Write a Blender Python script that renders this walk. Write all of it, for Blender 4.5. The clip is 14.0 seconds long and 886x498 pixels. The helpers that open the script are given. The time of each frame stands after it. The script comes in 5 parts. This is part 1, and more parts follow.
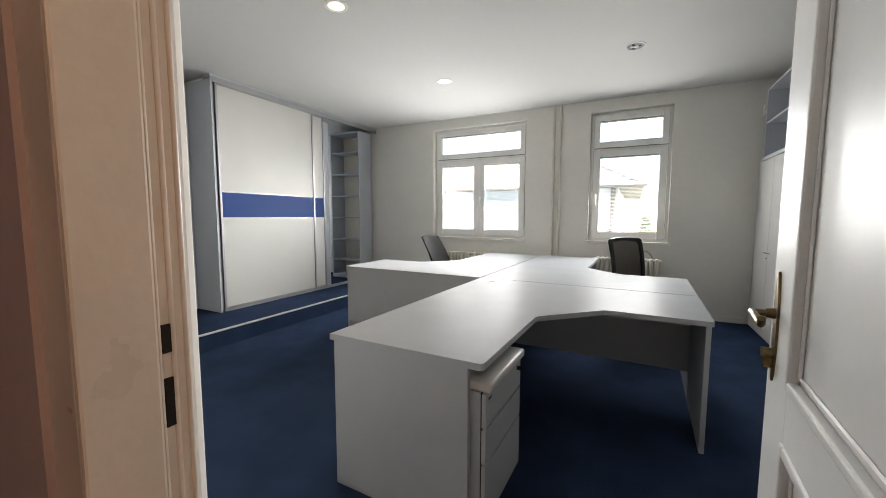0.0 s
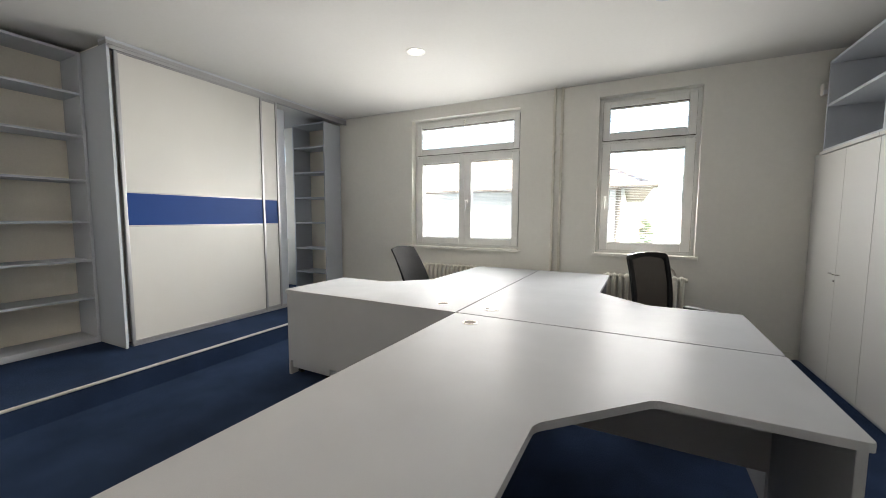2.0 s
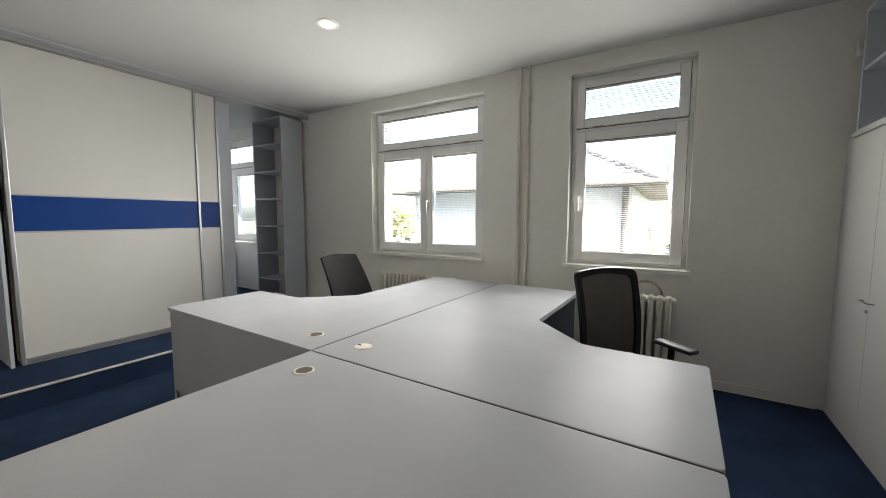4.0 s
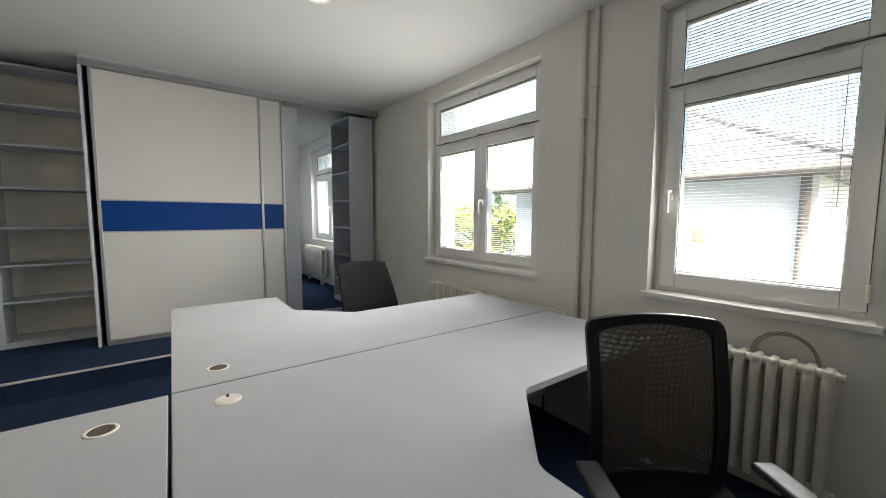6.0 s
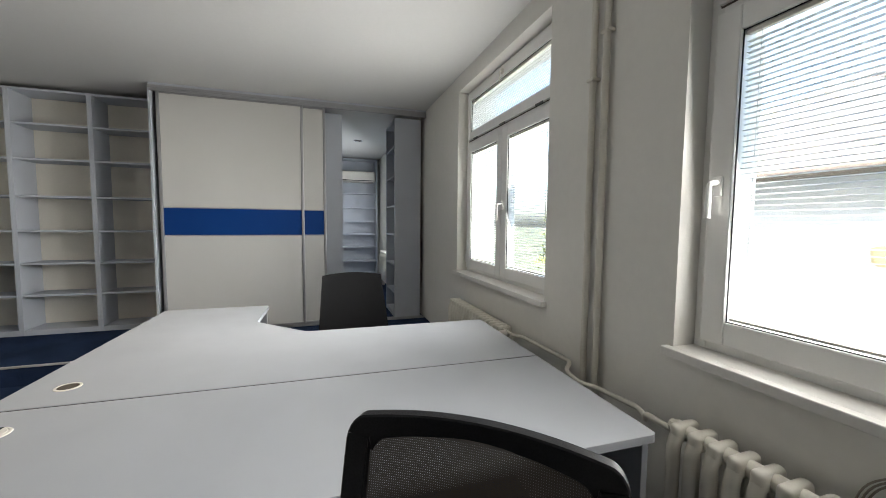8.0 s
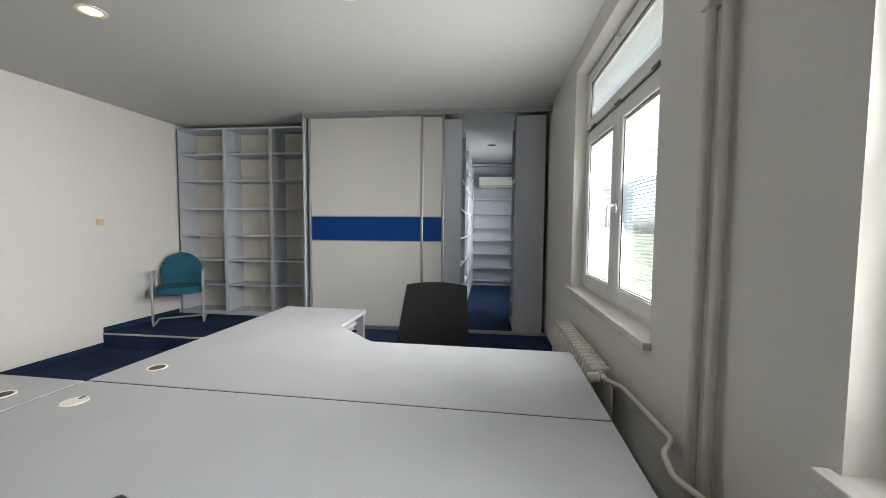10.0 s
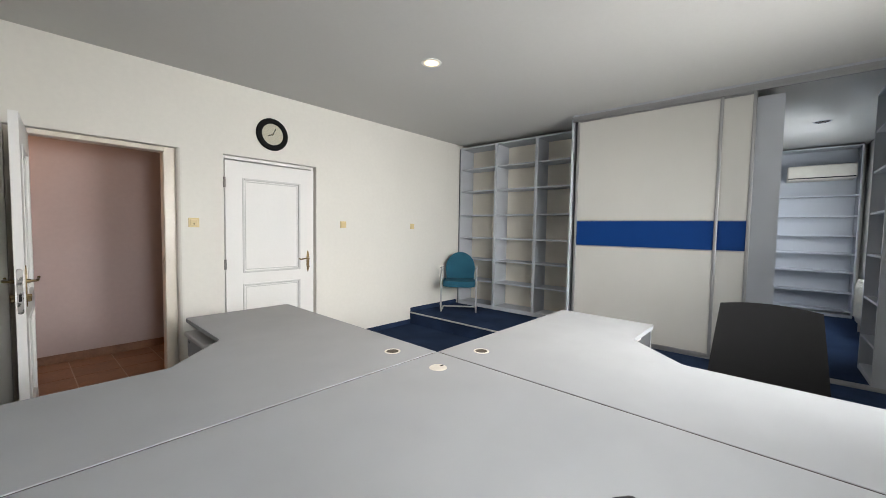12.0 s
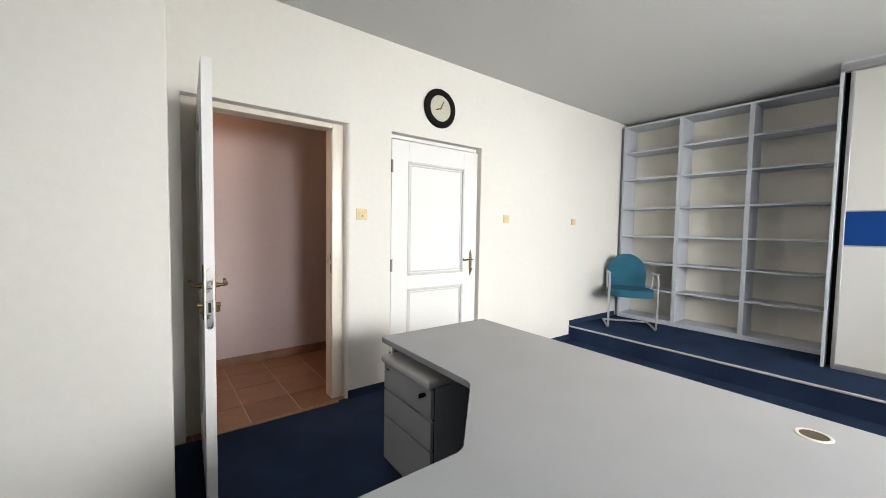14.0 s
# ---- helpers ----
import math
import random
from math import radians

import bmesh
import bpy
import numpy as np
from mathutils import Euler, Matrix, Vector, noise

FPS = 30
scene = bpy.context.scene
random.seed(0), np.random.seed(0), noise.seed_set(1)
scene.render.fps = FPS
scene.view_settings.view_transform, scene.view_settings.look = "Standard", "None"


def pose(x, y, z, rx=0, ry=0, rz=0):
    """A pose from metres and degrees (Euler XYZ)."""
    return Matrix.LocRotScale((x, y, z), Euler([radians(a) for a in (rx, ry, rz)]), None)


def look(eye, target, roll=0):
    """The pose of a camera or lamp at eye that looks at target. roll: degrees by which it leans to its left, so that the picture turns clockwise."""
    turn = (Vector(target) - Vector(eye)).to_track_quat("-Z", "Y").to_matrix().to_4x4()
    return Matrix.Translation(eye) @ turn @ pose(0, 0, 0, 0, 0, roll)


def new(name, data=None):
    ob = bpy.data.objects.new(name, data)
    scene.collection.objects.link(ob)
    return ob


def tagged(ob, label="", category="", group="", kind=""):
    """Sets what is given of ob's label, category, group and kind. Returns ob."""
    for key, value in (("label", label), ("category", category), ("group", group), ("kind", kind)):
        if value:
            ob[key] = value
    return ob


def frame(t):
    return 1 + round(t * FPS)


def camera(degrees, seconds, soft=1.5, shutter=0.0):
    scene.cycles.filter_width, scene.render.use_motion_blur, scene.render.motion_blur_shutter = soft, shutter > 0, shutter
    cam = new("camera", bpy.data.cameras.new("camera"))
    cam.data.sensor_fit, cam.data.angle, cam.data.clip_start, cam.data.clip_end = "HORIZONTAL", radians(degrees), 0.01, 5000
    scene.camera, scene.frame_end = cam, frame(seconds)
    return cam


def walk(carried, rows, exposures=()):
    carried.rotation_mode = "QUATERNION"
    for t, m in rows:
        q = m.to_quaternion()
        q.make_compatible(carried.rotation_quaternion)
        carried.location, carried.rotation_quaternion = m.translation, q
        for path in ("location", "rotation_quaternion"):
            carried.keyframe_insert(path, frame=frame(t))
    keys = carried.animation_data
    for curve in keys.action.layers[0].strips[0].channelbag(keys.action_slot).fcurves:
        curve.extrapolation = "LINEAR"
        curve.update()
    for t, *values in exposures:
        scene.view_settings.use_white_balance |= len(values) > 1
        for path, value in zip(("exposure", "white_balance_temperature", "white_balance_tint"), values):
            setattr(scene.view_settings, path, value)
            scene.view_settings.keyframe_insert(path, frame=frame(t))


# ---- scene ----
cam = camera(99.6, 14.0, 0.7)
PATH = [
    (0, (-0.004, -0.435, 1.268), (-0.909, 1.34, 1.093), 0.1),
    (0.5, (-0.09, -0.228, 1.278), (-0.982, 1.554, 1.107), 0.1),
    (1, (-0.16, -0.032, 1.288), (-1.05, 1.751, 1.115), 0.1),
    (1.5, (-0.214, 0.213, 1.324), (-1.103, 1.997, 1.154), 0.2),
    (2, (-0.23, 0.508, 1.324), (-1.117, 2.293, 1.158), 0.2),
    (2.5, (-0.241, 0.792, 1.312), (-1.131, 2.576, 1.149), 0.1),
    (3, (-0.2, 1.099, 1.345), (-1.104, 2.875, 1.178), 0.1),
    (3.2, (-0.154, 1.2, 1.352), (-1.066, 2.971, 1.187), 0.1),
    (4.25, (0.375, 1.58, 1.37), (-0.72, 3.245, 1.2), 0.1),
    (4.7, (0.447, 1.868, 1.376), (-0.752, 3.468, 1.209), 0.1),
    (5.3, (0.461, 2.258, 1.393), (-0.912, 3.704, 1.228), 0.1),
    (5.5, (0.489, 2.352, 1.389), (-0.95, 3.731, 1.229), 0.2),
    (6, (0.5, 2.62, 1.395), (-1.084, 3.83, 1.223), 0.2),
    (6.5, (0.483, 2.912, 1.384), (-1.204, 3.976, 1.23), 0.2),
    (7, (0.508, 3.219, 1.399), (-1.261, 4.141, 1.25), 0.4),
    (9.3, (0.352, 4.248, 1.402), (-1.641, 4.363, 1.281), 0.4),
    (9.5, (0.314, 4.288, 1.406), (-1.682, 4.305, 1.286), 0.4),
    (10, (0.217, 4.366, 1.411), (-1.766, 4.131, 1.297), 0.5),
    (10.5, (0.166, 4.417, 1.427), (-1.75, 3.855, 1.315), 0.7),
    (11, (0.158, 4.388, 1.425), (-1.62, 3.478, 1.32), 0.9),
    (11.5, (0.211, 4.237, 1.429), (-1.402, 3.059, 1.32), 0.9),
    (12, (0.336, 3.986, 1.406), (-1.172, 2.677, 1.301), 1.0),
    (12.5, (0.425, 3.693, 1.377), (-0.994, 2.287, 1.274), 1.0),
    (13, (0.493, 3.334, 1.364), (-0.832, 1.839, 1.263), 1.0),
    (13.5, (0.535, 2.985, 1.337), (-0.715, 1.427, 1.235), 1.0),
    (14, (0.526, 2.612, 1.324), (-0.713, 1.045, 1.219), 1.0),
]
EXPOSURES = [(0.0, 3.14, 6500, 10), (1.0, 3.25, 6600, 10), (2.0, 3.12, 6680, 10), (3.0, 2.84, 6700, 10), (6.5, 2.50, 6580, 10), (9.5, 2.50, 6480, 10),
             (11.5, 2.70, 6500, 10), (12.5, 3.02, 6500, 10), (14.0, 3.32, 6440, 10)]
walk(cam, [(t, look(eye, target, roll)) for t, eye, target, roll in PATH], EXPOSURES)

# ---- world, sun ----
world = bpy.data.worlds.new("sky")
scene.world = world
world.use_nodes = True
wn = world.node_tree.nodes
wl = world.node_tree.links
wn.clear()
sky = wn.new("ShaderNodeTexSky")
sky.sky_type = "NISHITA"
sky.sun_disc = False
sky.sun_elevation = radians(48)
sky.sun_rotation = radians(118)
sky.air_density = 1.0
sky.dust_density = 4.0
bg = wn.new("ShaderNodeBackground")
bg.inputs["Strength"].default_value = 0.22
wout = wn.new("ShaderNodeOutputWorld")
wl.new(sky.outputs[0], bg.inputs["Color"])
wl.new(bg.outputs[0], wout.inputs["Surface"])

sun_data = bpy.data.lights.new("sun", "SUN")
sun_data.energy = 3.8
sun_data.angle = radians(0.5)
sun_data.color = (1.0, 0.95, 0.88)
sun = new("sun", sun_data)
sun.matrix_basis = look((0, 0, 30), (-24, 13, 0))


# daylight in the window openings, spread towards the room
def daylight(x, z, wide, high, aim, watts, spread, colour):
    d = bpy.data.lights.new("daylight", "AREA")
    d.shape, d.size, d.size_y, d.energy, d.color, d.spread = "RECTANGLE", wide, high, watts, colour, radians(spread)
    new("daylight", d).matrix_basis = look((x, 5.125, z), (x + aim[0], 5.125 + aim[1], z + aim[2]))


DAY = (1.0, 0.985, 0.955)
daylight(-2.215, 1.62, 1.38, 1.16, (-0.18, -1.0, -0.31), 6.9, 98, DAY)
daylight(-2.215, 1.62, 1.38, 1.16, (0.0, -1.0, 0.70), 5.3, 142, DAY)
daylight(-0.10, 1.62, 0.80, 1.16, (-0.12, -1.0, -0.31), 3.1, 98, DAY)
daylight(-0.10, 1.62, 0.80, 1.16, (0.0, -1.0, -0.10), 3.0, 175, DAY)
daylight(-6.20, 1.62, 1.30, 1.16, (-0.30, -1.0, -0.25), 9.5, 160, (0.90, 0.95, 1.0))



# ---- materials ----
def material(name, base, rough=0.6, metal=0.0, grain=0.0, grain_scale=60.0, stain=0.0, stain_scale=2.5, bump=0.0,
             bump_scale=200.0, spec=0.5, coat=0.0, sheen=0.0, random_tint=0.0):
    """A principled material with fine grain, broad stains and fine relief in object space."""
    m = bpy.data.materials.new(name)
    m.use_nodes = True
    n, l = m.node_tree.nodes, m.node_tree.links
    b = n["Principled BSDF"]
    b.inputs["Base Color"].default_value = (*base, 1)
    b.inputs["Roughness"].default_value = rough
    b.inputs["Metallic"].default_value = metal
    b.inputs["Specular IOR Level"].default_value = spec
    b.inputs["Coat Weight"].default_value = coat
    b.inputs["Sheen Weight"].default_value = sheen
    tc = n.new("ShaderNodeTexCoord")
    last = None

    def shade(fac_socket, low, high, before):
        ramp = n.new("ShaderNodeMapRange")
        ramp.inputs["From Min"].default_value, ramp.inputs["From Max"].default_value = 0.3, 0.7
        ramp.inputs["To Min"].default_value, ramp.inputs["To Max"].default_value = low, high
        l.new(fac_socket, ramp.inputs["Value"])
        mix = n.new("ShaderNodeVectorMath")
        mix.operation = "MULTIPLY"
        if before is None:
            mix.inputs[0].default_value = base
        else:
            l.new(before, mix.inputs[0])
        l.new(ramp.outputs[0], mix.inputs[1])
        return mix.outputs[0]

    if grain:
        t = n.new("ShaderNodeTexNoise")
        t.inputs["Scale"].default_value = grain_scale
        t.inputs["Detail"].default_value = 3
        l.new(tc.outputs["Object"], t.inputs["Vector"])
        last = shade(t.outputs["Fac"], 1 - grain, 1 + grain, last)
    if stain:
        t = n.new("ShaderNodeTexNoise")
        t.inputs["Scale"].default_value = stain_scale
        t.inputs["Detail"].default_value = 5
        l.new(tc.outputs["Object"], t.inputs["Vector"])
        last = shade(t.outputs["Fac"], 1 - stain, 1 + stain * 0.6, last)
        r = n.new("ShaderNodeMapRange")
        r.inputs["To Min"].default_value, r.inputs["To Max"].default_value = max(0.03, rough - 0.08), min(1, rough + 0.08)
        l.new(t.outputs["Fac"], r.inputs["Value"])
        l.new(r.outputs[0], b.inputs["Roughness"])
    if random_tint:
        info = n.new("ShaderNodeObjectInfo")
        last = shade(info.outputs["Random"], 1 - random_tint, 1 + random_tint, last)
    if last is not None:
        l.new(last, b.inputs["Base Color"])
    if bump:
        t = n.new("ShaderNodeTexNoise")
        t.inputs["Scale"].default_value = bump_scale
        t.inputs["Detail"].default_value = 4
        l.new(tc.outputs["Object"], t.inputs["Vector"])
        bp = n.new("ShaderNodeBump")
        bp.inputs["Strength"].default_value = bump
        bp.inputs["Distance"].default_value = 0.004
        l.new(t.outputs["Fac"], bp.inputs["Height"])
        l.new(bp.outputs[0], b.inputs["Normal"])
    return m


def emitter(name, colour, strength):
    m = bpy.data.materials.new(name)
    m.use_nodes = True
    b = m.node_tree.nodes["Principled BSDF"]
    b.inputs["Base Color"].default_value = (0.8, 0.8, 0.8, 1)
    b.inputs["Emission Color"].default_value = (*colour, 1)
    b.inputs["Emission Strength"].default_value = strength
    return m


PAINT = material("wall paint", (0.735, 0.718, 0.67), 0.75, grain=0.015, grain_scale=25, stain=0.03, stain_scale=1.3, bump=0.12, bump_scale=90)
# white like the walls, with the ceiling's shade put into a darker base
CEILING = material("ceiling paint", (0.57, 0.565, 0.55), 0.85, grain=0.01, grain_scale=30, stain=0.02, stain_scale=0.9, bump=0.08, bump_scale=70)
CORRIDOR = material("corridor paint", (0.50, 0.415, 0.405), 0.8, grain=0.02, grain_scale=25, stain=0.05, stain_scale=1.6, bump=0.12, bump_scale=80)
CARPET = material("blue carpet", (0.0245, 0.041, 0.086), 0.97, grain=0.5, grain_scale=420, stain=0.25, stain_scale=3.0, bump=0.9, bump_scale=500, spec=0.04)
DESK = material("grey desk laminate", (0.375, 0.388, 0.405), 0.56, grain=0.03, grain_scale=350, stain=0.04, stain_scale=4, bump=0.03, bump_scale=600, spec=0.0)
DESK_EDGE = material("desk edge band", (0.48, 0.47, 0.46), 0.45, grain=0.02, grain_scale=150)
SEAM_SHADE = material("dark brown edging", (0.045, 0.03, 0.027), 0.6, grain=0.1, grain_scale=80)
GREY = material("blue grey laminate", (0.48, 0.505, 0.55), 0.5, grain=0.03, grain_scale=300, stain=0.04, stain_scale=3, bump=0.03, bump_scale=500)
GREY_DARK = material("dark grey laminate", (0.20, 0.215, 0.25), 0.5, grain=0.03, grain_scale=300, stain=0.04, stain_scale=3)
BACKING = material("off-white backing board", (0.80, 0.755, 0.66), 0.6, grain=0.02, grain_scale=80, stain=0.04, stain_scale=2)
PANEL = material("white sliding panel", (0.57, 0.56, 0.53), 0.45, grain=0.02, grain_scale=300, stain=0.025, stain_scale=2)
BLUE = material("blue panel", (0.003, 0.040, 0.19), 0.5, grain=0.04, grain_scale=200, stain=0.05, spec=0.2)
ALU = material("brushed aluminium", (0.42, 0.42, 0.43), 0.46, metal=0.85, grain=0.04, grain_scale=200)
WHITE_LAM = material("white cupboard laminate", (0.56, 0.55, 0.535), 0.42, grain=0.015, grain_scale=250, stain=0.03, stain_scale=2)
PVC = material("white window plastic", (0.78, 0.775, 0.75), 0.35, grain=0.01, grain_scale=200, stain=0.05, stain_scale=5)
SILL = material("white window sill", (0.74, 0.72, 0.68), 0.45, grain=0.02, grain_scale=80, stain=0.10, stain_scale=6)
ENAMEL = material("cream radiator enamel", (0.66, 0.63, 0.55), 0.35, grain=0.02, grain_scale=60, stain=0.10, stain_scale=7, bump=0.1, bump_scale=80)
BLACK = material("black plastic", (0.012, 0.012, 0.013), 0.42, grain=0.2, grain_scale=300, bump=0.1, bump_scale=600, spec=0.18)
BLACK_FABRIC = material("black upholstery", (0.007, 0.007, 0.0075), 0.85, grain=0.35, grain_scale=700, stain=0.1, bump=0.4, bump_scale=900, spec=0.1)
ARM_PAD = material("worn dark arm pad", (0.04, 0.042, 0.046), 0.5, grain=0.1, grain_scale=200, stain=0.1, stain_scale=12)
TEAL = material("teal wool upholstery", (0.028, 0.112, 0.170), 0.9, grain=0.3, grain_scale=600, stain=0.12, stain_scale=8, bump=0.5, bump_scale=900, spec=0.15)
TUBE = material("light grey painted tube", (0.36, 0.365, 0.37), 0.42, grain=0.03, grain_scale=80, stain=0.06, stain_scale=9)
DOOR_PAINT = material("white gloss door paint", (0.78, 0.775, 0.76), 0.42, grain=0.008, grain_scale=60, stain=0.012, stain_scale=3, bump=0.05, bump_scale=60, spec=0.25)
# door paint greyed so the moulding's shadow lines sit in its colour
MOULDING_SHADE = material("greyed moulding paint", (0.62, 0.62, 0.61), 0.45, grain=0.03, grain_scale=60, stain=0.06, stain_scale=5, bump=0.05, bump_scale=60)
# white frame paint tinted cream for the corridor's warm light on it
FRAME_PAINT = material("cream gloss frame paint", (0.72, 0.665, 0.575), 0.3, grain=0.02, grain_scale=60, stain=0.06, stain_scale=4, bump=0.1, bump_scale=50)
BRASS = material("worn brass", (0.20, 0.145, 0.072), 0.32, metal=1.0, grain=0.1, grain_scale=80, stain=0.25, stain_scale=20)
STEEL = material("lock steel", (0.36, 0.35, 0.34), 0.28, metal=1.0, grain=0.06, grain_scale=120, stain=0.15, stain_scale=25)
DULL_STEEL = material("dull grey hinge steel", (0.22, 0.21, 0.20), 0.5, metal=0.7, grain=0.1, grain_scale=90)
DARK = material("dark cavity", (0.01, 0.009, 0.008), 0.9, grain=0.2, grain_scale=100)
CREAM = material("yellowed plastic", (0.68, 0.55, 0.29), 0.4, grain=0.03, grain_scale=80, stain=0.06, stain_scale=20)
CREAM_WHITE = material("off-white plastic", (0.70, 0.67, 0.60), 0.4, grain=0.02, grain_scale=80, stain=0.05, stain_scale=15)
NOSING = material("pale step nosing", (0.46, 0.46, 0.45), 0.45, grain=0.05, grain_scale=60, stain=0.15, stain_scale=7)
TERRACOTTA = material("terracotta tile", (0.27, 0.145, 0.09), 0.45, grain=0.10, grain_scale=45, stain=0.18, stain_scale=6, bump=0.15, bump_scale=50, random_tint=0.10)
GROUT = material("tile grout", (0.46, 0.36, 0.28), 0.9, grain=0.15, grain_scale=90)
MATT_BLACK = material("matt black rim", (0.008, 0.008, 0.008), 0.75, grain=0.2, grain_scale=200, spec=0.15)
CLOCK_FACE = material("ivory clock face", (0.66, 0.60, 0.50), 0.5, grain=0.03, grain_scale=60)
JOINT = material("shaded brownish joint", (0.10, 0.085, 0.07), 0.8, grain=0.1, grain_scale=90, stain=0.3, stain_scale=6)
SLAT = material("white blind slat", (0.76, 0.76, 0.74), 0.4, grain=0.02, grain_scale=100)
sn, sl = SLAT.node_tree.nodes, SLAT.node_tree.links
s_mix, s_tr = sn.new("ShaderNodeMixShader"), sn.new("ShaderNodeBsdfTranslucent")
s_tr.inputs["Color"].default_value = (0.85, 0.85, 0.83, 1)
s_mix.inputs[0].default_value = 0.45
sl.new(sn["Principled BSDF"].outputs[0], s_mix.inputs[1])
sl.new(s_tr.outputs[0], s_mix.inputs[2])
sl.new(s_mix.outputs[0], sn["Material Output"].inputs["Surface"])
CORD = material("brownish cable sheath", (0.30, 0.26, 0.22), 0.5, grain=0.05, grain_scale=100)
CABLE_HOLE = material("brown shaded cable hole", (0.075, 0.062, 0.045), 0.8, grain=0.15, grain_scale=80)
REFLECTOR = material("dull lamp reflector", (0.16, 0.155, 0.15), 0.4, metal=0.8, grain=0.1, grain_scale=120)
LAMP_WARM = emitter("warm lamp glow", (1.0, 0.70, 0.36), 0.45)
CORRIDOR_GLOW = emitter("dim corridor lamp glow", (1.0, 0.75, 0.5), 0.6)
LAMP_WHITE = emitter("white lamp glow", (1.0, 0.93, 0.74), 0.5)
LAMP_RING = emitter("warm reflector glow", (1.0, 0.66, 0.30), 0.16)
RENDER = material("white house render", (0.76, 0.755, 0.75), 0.85, grain=0.04, grain_scale=20, stain=0.07, stain_scale=0.8, bump=0.3, bump_scale=60)
ROOF = material("weathered roof tile", (0.46, 0.40, 0.37), 0.8, grain=0.15, grain_scale=30, stain=0.25, stain_scale=2, random_tint=0.15)
WOODY = material("brown eave timber", (0.20, 0.16, 0.13), 0.7, grain=0.2, grain_scale=40)
BARK = material("bark", (0.11, 0.08, 0.055), 0.9, grain=0.3, grain_scale=30, bump=0.6, bump_scale=40)
LEAF = material("sunlit leaf", (0.20, 0.23, 0.055), 0.6, random_tint=0.2, grain=0.25, grain_scale=3)
NEEDLE = material("conifer needle", (0.05, 0.10, 0.035), 0.7, random_tint=0.2, grain=0.25, grain_scale=3)
GRASS = material("grass", (0.08, 0.09, 0.055), 0.95, grain=0.3, grain_scale=3, stain=0.3, stain_scale=0.15)
FAR_ROOF = material("distant clay roof", (0.26, 0.13, 0.09), 0.85, grain=0.15, grain_scale=8)
PAPER_DARK = material("house window dark glass", (0.06, 0.065, 0.07), 0.1, stain=0.2, stain_scale=2)



def lacquer(m, low, high, rough):
    """A thin smooth lacquer over a matt base: a weak gloss that grows towards grazing view."""
    n, l = m.node_tree.nodes, m.node_tree.links
    gl, mix, lw = n.new("ShaderNodeBsdfGlossy"), n.new("ShaderNodeMixShader"), n.new("ShaderNodeLayerWeight")
    gl.inputs["Roughness"].default_value = rough
    lw.inputs["Blend"].default_value = 0.5
    pw, sc = n.new("ShaderNodeMath"), n.new("ShaderNodeMath")
    pw.operation, sc.operation = "POWER", "MULTIPLY_ADD"
    pw.inputs[1].default_value = 3.0
    sc.inputs[1].default_value, sc.inputs[2].default_value = high - low, low
    l.new(lw.outputs["Facing"], pw.inputs[0])
    l.new(pw.outputs[0], sc.inputs[0])
    l.new(sc.outputs[0], mix.inputs[0])
    l.new(n["Principled BSDF"].outputs[0], mix.inputs[1])
    l.new(gl.outputs[0], mix.inputs[2])
    l.new(mix.outputs[0], n["Material Output"].inputs["Surface"])


lacquer(DESK, 0.015, 0.07, 0.36)


def glass(name):
    m = bpy.data.materials.new(name)
    m.use_nodes = True
    n, l = m.node_tree.nodes, m.node_tree.links
    n.clear()
    out = n.new("ShaderNodeOutputMaterial")
    mix = n.new("ShaderNodeMixShader")
    tr = n.new("ShaderNodeBsdfTransparent")
    tr.inputs["Color"].default_value = (0.93, 0.95, 0.94, 1)
    gl = n.new("ShaderNodeBsdfGlossy")
    gl.inputs["Roughness"].default_value = 0.02
    lw = n.new("ShaderNodeLayerWeight")
    lw.inputs["Blend"].default_value = 0.5
    pw = n.new("ShaderNodeMath")
    pw.operation = "POWER"
    pw.inputs[1].default_value = 4.0
    l.new(lw.outputs["Facing"], pw.inputs[0])
    sc = n.new("ShaderNodeMath")
    sc.operation = "MULTIPLY_ADD"
    sc.inputs[1].default_value, sc.inputs[2].default_value = 0.6, 0.03
    l.new(pw.outputs[0], sc.inputs[0])
    l.new(sc.outputs[0], mix.inputs[0])
    l.new(tr.outputs[0], mix.inputs[1])
    l.new(gl.outputs[0], mix.inputs[2])
    l.new(mix.outputs[0], out.inputs["Surface"])
    return m


GLASS = glass("window glass")


